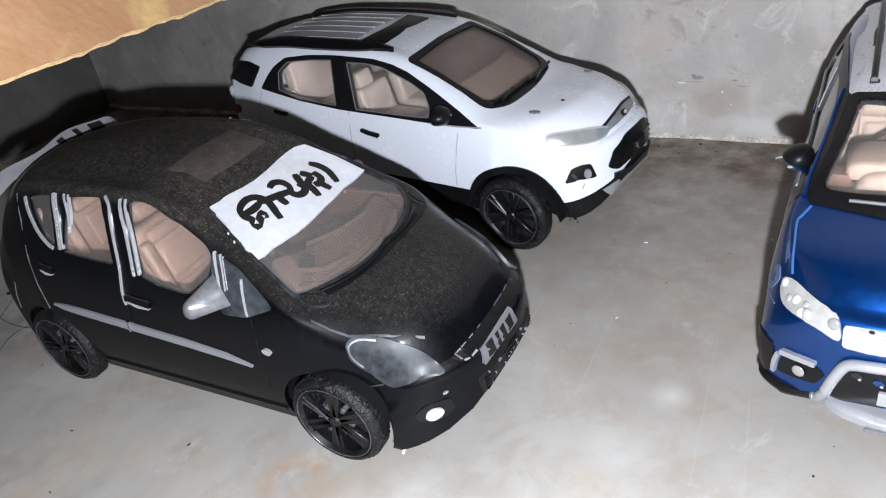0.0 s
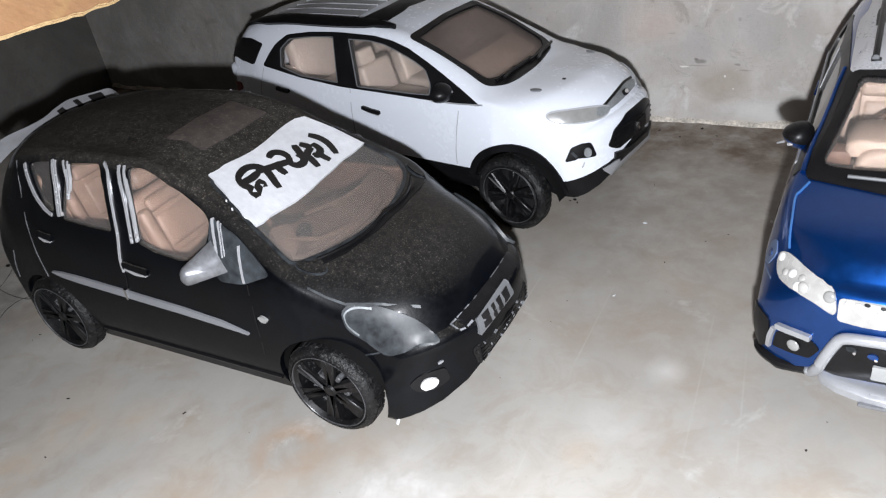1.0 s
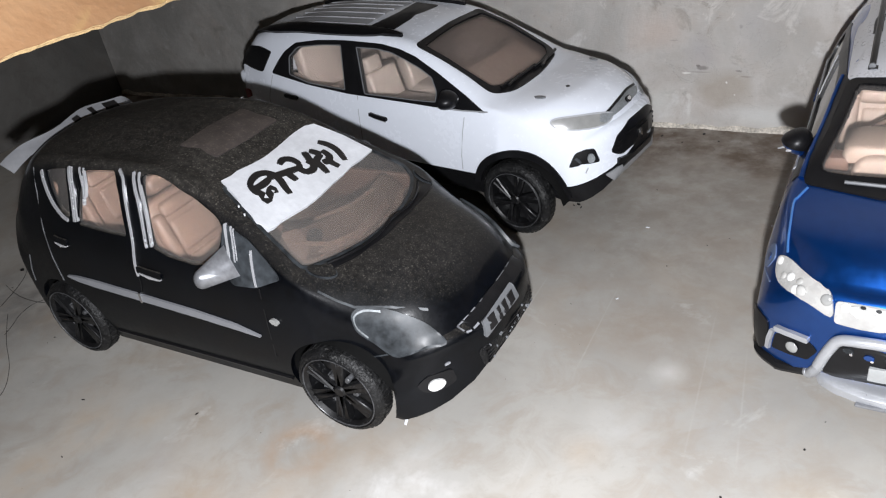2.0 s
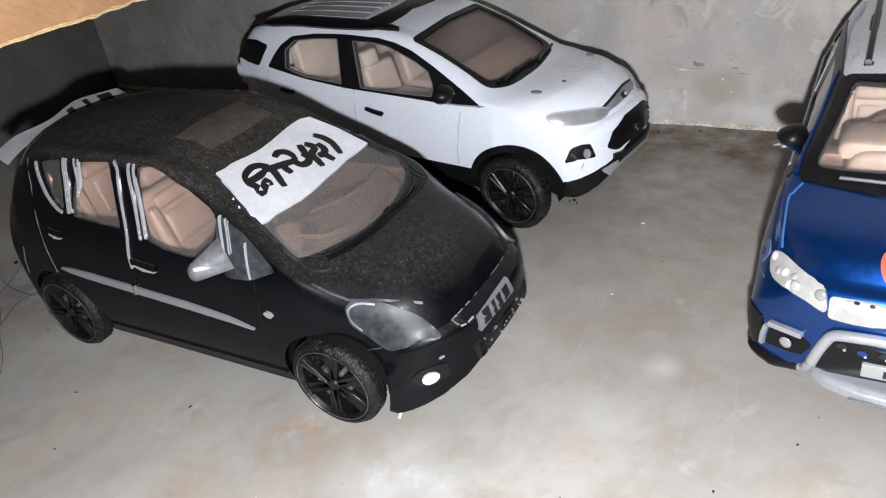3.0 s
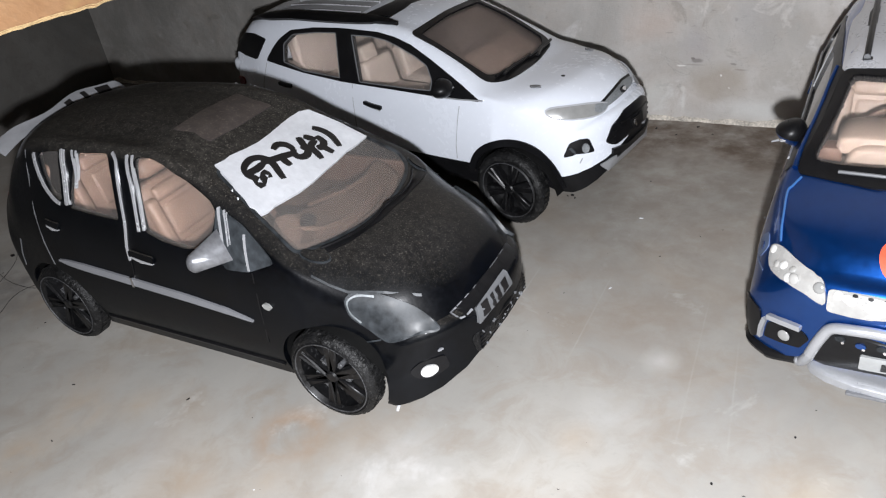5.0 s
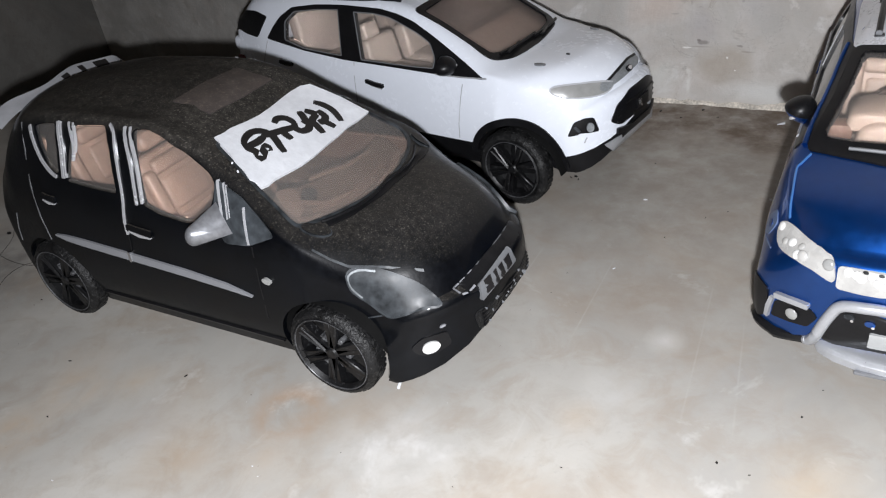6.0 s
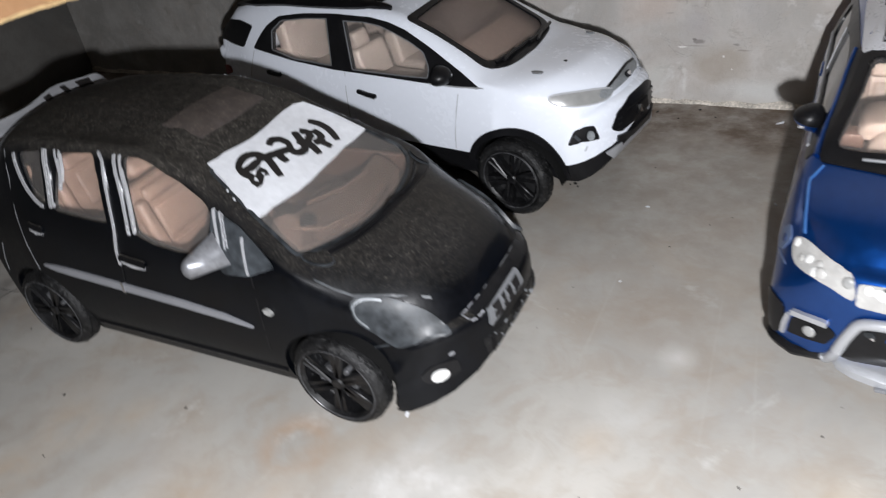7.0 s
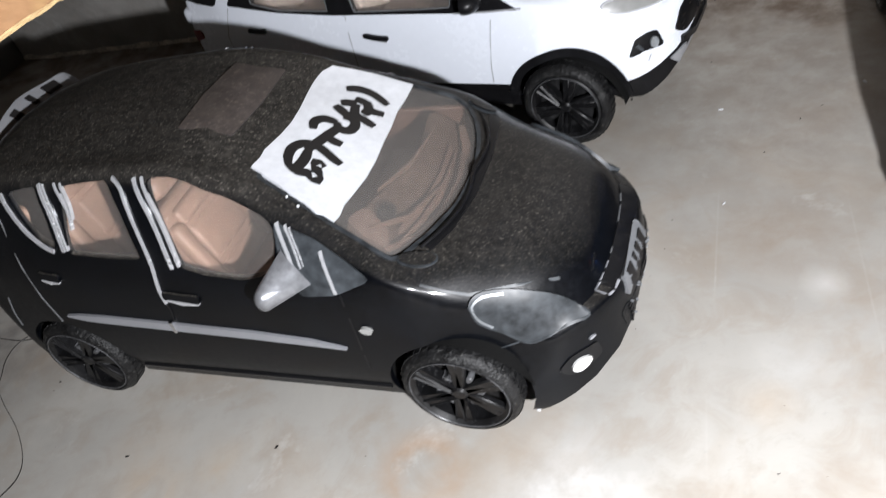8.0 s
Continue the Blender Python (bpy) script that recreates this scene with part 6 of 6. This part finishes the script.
    for p, r, m in (((1.43, -0.735, 0.782), 0.024, PEARL), ((1.50, -0.69, 0.75), 0.020, LENS), ((1.535, -0.66, 0.765), 0.024, PEARL), ((1.575, -0.61, 0.772), 0.020, LENS), ((1.585, -0.615, 0.742), 0.024, PEARL), ((1.60, -0.585, 0.752), 0.030, LENS), ((1.672, -0.478, 0.765), 0.030, LAMP)):
        bead("lamp_bead", sh, p, 42, r, m, car, 0.40)
    sh.patch("upper_grille", rounded([(-0.445, 0.775), (-0.37, 0.786), (0.37, 0.786), (0.445, 0.775), (0.442, 0.662), (0.35, 0.664), (-0.35, 0.664), (-0.442, 0.662)], 0.02), 0, LENS, car, off=0.014, thick=0.04, grid=0.06, label="pale chrome upper grille")
    rnd = random.Random(5)
    for i in range(26):
        y, z = -0.40 + 0.032 * i + rnd.uniform(-0.008, 0.008), 0.752 + rnd.uniform(-0.022, 0.016)
        bead("grille_bead", sh, (y, z), 0, rnd.uniform(0.014, 0.025), PEARL, car, 0.3, mirror=False)
    for i in range(11):
        sh.patch("grille_gap", ellipse(-0.328 + 0.065 * i, 0.777, 0.013, 0.008, 9), 0, TRIM, car, off=0.020, thick=0.02, grid=0.03)
    for s in (-1, 1):
        ang = 42 if s < 0 else -42
        bar = [sh.tree.find_nearest(Vector(p))[0] + Vector((0.018, 0, 0.0)) for p in catmull([(1.67, s * 0.535, 0.235), (1.686, s * 0.512, 0.29), (1.702, s * 0.473, 0.427), (1.711, s * 0.438, 0.522), (1.716, s * 0.412, 0.565), (1.727, s * 0.36, 0.588), (1.749, s * 0.233, 0.608), (1.76, s * 0.0, 0.612)], 5)]
        tube("bumper_bar", bar, 0.029, SILVER, car, 10, "silver bumper bar")
        recess = rounded(sh.flat([(1.595, s * 0.712, 0.440), (1.585, s * 0.725, 0.335), (1.641, s * 0.63, 0.352), (1.677, s * 0.54, 0.368), (1.695, s * 0.50, 0.445), (1.683, s * 0.53, 0.480), (1.642, s * 0.628, 0.474)], ang), 0.015)
        sh.patch("fog_recess", recess, ang, TRIM, car, off=0.006, thick=0.02, grid=0.05)
        corner = rounded(sh.flat([(1.43, s * 0.84, 0.50), (1.50, s * 0.80, 0.51), (1.565, s * 0.752, 0.485), (1.572, s * 0.742, 0.33), (1.53, s * 0.785, 0.275), (1.45, s * 0.82, 0.26)], 70 * (-s)), 0.02)
        sh.patch("corner_cladding", corner, 70 * (-s), TRIM, car, off=0.010, thick=0.03, grid=0.05, label="black plastic corner cladding")
        lip = [sh.tree.find_nearest(Vector(p))[0] for p in catmull([(1.46, s * 0.81, 0.235), (1.53, s * 0.775, 0.235), (1.59, s * 0.712, 0.238), (1.65, s * 0.607, 0.228), (1.68, s * 0.52, 0.215)], 4)]
        tube("bumper_lip", lip, 0.032, TRIM, car, 8, "black bumper lip")
        sh.patch("side_cladding", rounded([(-0.74, 0.44), (0.74, 0.44), (0.76, 0.27), (-0.76, 0.27)], 0.03), 90 * (-s), TRIM, car, off=0.010, thick=0.03, grid=0.08, label="black side cladding") if s < 0 else None
    sh.patch("lower_grille", rounded([(-0.40, 0.565), (0.40, 0.565), (0.475, 0.35), (0.42, 0.29), (-0.42, 0.29), (-0.475, 0.35)], 0.03), 0, TRIM, car, off=0.014, thick=0.03, grid=0.06)
    for i in range(9):
        sh.patch("grille_stud", ellipse(-0.36 + 0.09 * i, 0.525 - 0.012 * (i % 2), 0.024, 0.016, 10), 0, BLUE if i % 2 else LAMPGREY, car, off=0.022, thick=0.02, grid=0.03)
        sh.patch("grille_glint", ellipse(-0.345 + 0.09 * i, 0.512 - 0.010 * (i % 2), 0.008, 0.007, 8), 0, CHROME, car, off=0.028, thick=0.02, grid=0.03)
    sh.patch("fog_bar", rounded(ribbon(sh.flat([(1.595, -0.708, 0.483), (1.641, -0.629, 0.496), (1.678, -0.542, 0.499)], 42), 0.030), 0.008), 42, SILVER, car, off=0.026, thick=0.04, grid=0.04, mirror=True)
    sh.patch("fog_bar_end", ribbon(sh.flat([(1.585, -0.722, 0.455), (1.575, -0.735, 0.389), (1.57, -0.742, 0.32)], 55), 0.022), 55, SILVER, car, off=0.020, thick=0.04, grid=0.04, mirror=True)
    fu, fv = sh.flat([(1.646, -0.618, 0.414)], 42)[0]
    bead("fog_light", sh, (fu, fv), 42, 0.033, LAMP, car, 0.35, "white fog lamp")
    plate = sh.patch("number_plate", rounded([(-0.265, 0.463), (0.265, 0.463), (0.265, 0.365), (-0.265, 0.365)], 0.012), 0, PLATE_PALE, car, off=0.030, thick=0.04, grid=0.08, label="pale grey number plate")
    for a, b in ((-0.17, -0.11), (-0.06, 0.0), (0.05, 0.11), (0.15, 0.20)):
        sh.patch("plate_mark", [(a, 0.440), (b, 0.440), (b, 0.388), (a, 0.388)], 0, INK, plate, off=0.035, thick=0.012, grid=0.05)
    edge = [(1.60, 0.50), (1.665, 0.475), (1.715, 0.40), (1.755, 0.27), (1.772, 0.10)]
    edge = [(x, -y) for x, y in edge] + [(x, y) for x, y in edge[::-1]]
    rows = ((0.190, -0.035), (0.205, 0.0), (0.245, 0.0), (0.262, -0.018), (0.270, -0.05))
    verts = [(x + d, y * (1 + d * 0.6), z) for z, d in rows for x, y in edge] + [(1.52, y, z) for z in (0.190, 0.270) for x, y in edge]
    n, m = len(edge), len(rows)
    faces = [(r * n + i, r * n + i + 1, (r + 1) * n + i + 1, (r + 1) * n + i) for r in range(m - 1) for i in range(n - 1)]
    faces += [((m - 1) * n + i, (m - 1) * n + i + 1, (m + 1) * n + i + 1, (m + 1) * n + i) for i in range(n - 1)]
    faces += [(i + 1, i, m * n + i, m * n + i + 1) for i in range(n - 1)]
    link("skid_plate", verts, faces, SILVER, car, "silver skid plate", 40)
    bm = bmesh.new()
    box(bm, 1.752, 1.776, -0.30, 0.30, 0.196, 0.216, 0.007, 2)
    part("skid_rib", bm, MIRROR, car)
    sh.patch("side_lens", rounded([(1.276, 0.80), (1.36, 0.755), (1.33, 0.665), (1.24, 0.63), (1.20, 0.72)], 0.03), 90, BLUE_GREY, car, off=0.005, thick=0.02, mirror=True, label="dull blue-grey side lens")
    sh.patch("side_lens_hole", ellipse(1.285, 0.715, 0.026, 0.022), 90, BLUE, car, off=0.008, thick=0.02, grid=0.03, mirror=True)
    sh.patch("bumper_seam", ribbon([(1.44, 0.655), (1.36, 0.645), (1.28, 0.630)], 0.008), 90, BLUE_GREY, car, off=0.004, thick=0.012, mirror=True)
    for s in (-1, 1):
        sh.patch("rear_lamp", rounded([(s * 0.70, 0.98), (s * 0.52, 1.0), (s * 0.54, 0.80), (s * 0.72, 0.78)], 0.03), 180, RED, car, off=0.004, thick=0.01)
    # cabin
    bm = bmesh.new()
    box(bm, -1.5, 0.95, -0.66, 0.66, 0.635, 0.68, 0.02, 2)
    part("cabin_floor", bm, BROWN, car)
    bm = bmesh.new()
    box(bm, 0.56, 0.93, -0.66, 0.66, 0.58, 0.95, 0.04, 3)
    part("dashboard", bm, BEIGE_PALE, car, "moulded pale beige dashboard")
    # binnacle: a soft arch with a thin hood lying over it
    for name, half, base, tall, x0, x1 in (("binnacle", 0.235, 0.80, 0.285, 0.42, 0.76), ("dashboard_hood", 0.285, 1.02, 0.105, 0.40, 0.70)):
        rings = []
        for x, f in ((x0, 0.93), (x0 + 0.015, 1.0), (x1 - 0.035, 1.0), (x1 - 0.010, 0.97), (x1, 0.90)):
            rings.append([(x, -0.255 - half * f * math.copysign(abs(math.cos(a)) ** 0.45, math.cos(a)), base + tall * f * math.sin(a) ** 0.45) for a in [math.pi * i / 24 for i in range(25)]])
        n = 25
        verts = [p for r in rings for p in r]
        faces = [(r * n + i, r * n + (i + 1) % n, (r + 1) * n + (i + 1) % n, (r + 1) * n + i) for r in range(4) for i in range(n)]
        faces += [tuple(range(n))[::-1], tuple(range(4 * n, 5 * n))]
        link(name, verts, faces, BEIGE_PALE, car, smooth=50)
    steering(car, 0.385, -0.255, 0.945, 0.205, DARK_BROWN, 74)
    # Brown block added in place of the shadow beside the binnacle.
    bm = bmesh.new()
    box(bm, 0.58, 0.70, -0.63, -0.50, 0.96, 1.045, 0.012, 2)
    part("dashboard_shadow", bm, BROWN, car)
    for y in (-0.34, 0.34):
        seat(car, 0.02, y, 0.56, 0.52, 0.56, 12, 0.42, BEIGE_PALE)
    seat(car, -0.75, 0, 0.56, 1.2, 0.6, 12, 0.42, BEIGE_PALE)
    for s in (-1, 1):
        bm = bmesh.new()
        box(bm, -1.4, 0.7, s * 0.66 - 0.02, s * 0.66 + 0.02, 0.65, 0.95, 0.01, 1)
        part("door_lining", bm, BEIGE, car)
    for x in (1.13, -1.13):
        arch_liner(car, x, 0.29, 0.81)
        for y in (-0.825, 0.825):
            wheel(car, x, 0.29, y, 6, 0.2, 0.15, 0.72)
    bm = bmesh.new()
    box(bm, -1.4, 1.4, -0.42, 0.42, 0.16, 0.30, 0.03, 1)
    part("chassis", bm, SHADE, car)
    return car


black_car, white_car, blue_car = black_hatchback(), white_suv(), blue_suv()


# ---- the board overhead, grit, threads ----
def overhead_board():
    """A torn-edged sheet of brown board, wedged between the walls above the cars."""
    base, along = Vector((0.285, -0.18, 2.429)), Vector((0.337, -4.9, 0.282)).normalized()
    up = Vector((-0.58, 0.12, 0.80))
    up = (up - along * up.dot(along)).normalized()
    thick = along.cross(up).normalized() * 0.03
    if thick.z < 0:
        thick = -thick
    rnd = random.Random(4)
    n, rows = 120, []
    for i in range(n + 1):
        k = -4.70 + 6.2 * i / n
        edge = 0.010 * noise.noise(Vector((k * 3, 0, 0))) + 0.012 * noise.noise(Vector((k * 14, 3, 0))) + 0.004 * rnd.uniform(-1, 1)
        far = min(12.0, (LEFT_X + 0.02 - (base + along * k).x) / up.x)
        row = []
        for t in (0, 0.012, 0.03, 0.12, 0.4, 1):
            d = far * t + edge * (1 - t)
            lift = Vector((0, 0, 0.006 * noise.noise(Vector((k * 2, t * 6, 1)))))
            row.append(base + along * k + up * d + lift + thick * (0.35 if t == 0 else 0.0))
        rows.append(row)
    m = 6
    verts = [p for r in rows for p in r] + [p + thick for r in rows for p in r]
    q, faces = len(rows) * m, []
    for i in range(n):
        for j in range(m - 1):
            a = i * m + j
            faces += [(a, a + 1, a + m + 1, a + m), (q + a, q + a + m, q + a + m + 1, q + a + 1)]
        faces += [(i * m, i * m + m, q + i * m + m, q + i * m), (i * m + m - 1, q + i * m + m - 1, q + i * m + 2 * m - 1, i * m + 2 * m - 1)]
    for i in (0, n):
        faces.append(tuple([i * m + j for j in range(m)] + [q + i * m + j for j in range(m - 1, -1, -1)]))
    board = link("board", verts, faces, BOARD, smooth=30)
    for lift, r in ((0.0, 0.009), (0.6, 0.007)):
        rim = [row[0] + thick * lift + up * 0.004 + Vector((0, 0, 0.008 * noise.noise(Vector((i * 0.9, lift * 9, 2))))) for i, row in enumerate(rows)]
        tube("torn_edge", rim, r, TORN, board, 6, "pale torn fibre edge")
    return tagged(board, "torn-edged brown board wedged between the walls above the cars", "board")


def grit():
    """Dark specks and pale crumbs over the floor."""
    rnd = random.Random(11)
    for name, mat, count, label in (("dark_grit", INK, 150, "scattered dark specks of grit on the floor"), ("pale_grit", PAPER, 46, "scattered pale crumbs on the floor")):
        bm = bmesh.new()
        spots = [(-0.83, -0.409, 0.011), (-0.513, -0.831, 0.010), (3.175, 0.246, 0.011), (-2.94, 0.625, 0.03), (2.634, 2.493, 0.007), (0.068, -0.235, 0.012), (2.426, 2.155, 0.008), (3.50, 0.695, 0.010), (1.515, 2.86, 0.022), (1.55, 2.82, 0.014), (1.48, 2.84, 0.012), (1.838, 4.289, 0.018), (2.202, 4.385, 0.020), (2.05, 4.18, 0.012), (2.36, 4.25, 0.010)] if mat is INK else [(2.156, 2.636, 0.016), (3.024, 2.863, 0.02), (2.21, 1.68, 0.012), (1.55, 3.4, 0.012)]
        for i in range(count):
            spots.append((rnd.uniform(-3.5, 5), rnd.uniform(-1.6, 4.4), 0.002 + 0.007 * rnd.random() ** 3))
        for x, y, r in spots:
            r *= 0.75
            made = bmesh.ops.create_icosphere(bm, subdivisions=1, radius=r)["verts"]
            a, st = rnd.uniform(0, 6.3), rnd.uniform(0.6, 1.9)
            for v in made:
                px, py = v.co.x * st, v.co.y / st
                v.co = Vector((x + px * math.cos(a) - py * math.sin(a), y + px * math.sin(a) + py * math.cos(a), max(0, v.co.z * 0.5 + r * 0.3)))
        ob = part(name, bm, mat, None)
        tagged(ob, label, "grit", kind="stuff")


def chip(x, y, size, turn, label):
    """A flake of pale plaster."""
    bm = bmesh.new()
    box(bm, -size, size, -size * 0.35, size * 0.35, 0, size * 0.35, size * 0.12, 1)
    for v in bm.verts:
        v.co.x += 0.3 * v.co.y
        v.co.z *= 1 + 0.6 * v.co.x / size
    bmesh.ops.transform(bm, matrix=pose(x, y, 0, 0, 0, turn), verts=bm.verts)
    tagged(part("plaster_chip", bm, PAPER, None), label, "plaster chip", "plaster chips")


def thread(points, label):
    pts = [Vector((x, y, 0.007)) for x, y in points]
    ob = tube("black_thread", catmull(pts, 6), 0.0019, INK, None, 5)
    tagged(ob, label, "thread", "black threads")


overhead_board()
chip(1.404, 0.165, 0.026, 105, "small pale plaster chip beside the black toy car")
chip(2.90, 4.205, 0.034, 25, "small pale plaster chip by the foot of the wall")
thread([(-2.40, 0.10), (-2.252, -0.011), (-2.027, -0.171), (-1.734, -0.35), (-1.535, -0.523), (-1.474, -0.646), (-1.50, -0.76)], "long curled black thread on the cement floor")
thread([(-2.85, 0.40), (-2.698, 0.351), (-2.485, 0.311), (-2.26, 0.312), (-2.15, 0.36)], "curled black thread behind the black toy car")
thread([(-2.15, -0.10), (-2.208, 0.01), (-2.285, 0.142), (-2.297, 0.285), (-2.20, 0.42)], "short bent black thread behind the black toy car")
thread([(-3.3, 0.9), (-3.05, 0.75), (-2.80, 0.55), (-2.60, 0.20), (-2.55, -0.05)], "fine black thread crossing the others")
grit()


def wall_foot():
    """The crumbling bead of mortar along the foot of the wall."""
    n, verts, faces = 260, [], []
    for i in range(n + 1):
        x = LEFT_X + 18 * i / n
        d = 0.035 + 0.030 * noise.noise(Vector((x * 2.1, 0, 0))) + 0.020 * noise.noise(Vector((x * 9, 1, 0)))
        h = 0.038 + 0.045 * noise.noise(Vector((x * 3.3, 5, 0))) + 0.02 * noise.noise(Vector((x * 12, 7, 0)))
        verts += [(x, WALL_Y - max(0.008, d), 0.001), (x, WALL_Y - max(0.006, d * 0.7), max(0.01, h * 0.7)), (x, WALL_Y + 0.002, max(0.015, h)), (x, WALL_Y + 0.002, 0.001)]
    for i in range(n):
        faces += [(i * 4 + j, i * 4 + (j + 1) % 4, i * 4 + 4 + (j + 1) % 4, i * 4 + 4 + j) for j in range(4)]
    faces += [(0, 1, 2, 3), tuple(n * 4 + j for j in range(4))]
    tagged(link("trim", verts, faces, MORTAR, smooth=60), "crumbling pale mortar bead along the foot of the wall", kind="structure")


wall_foot()
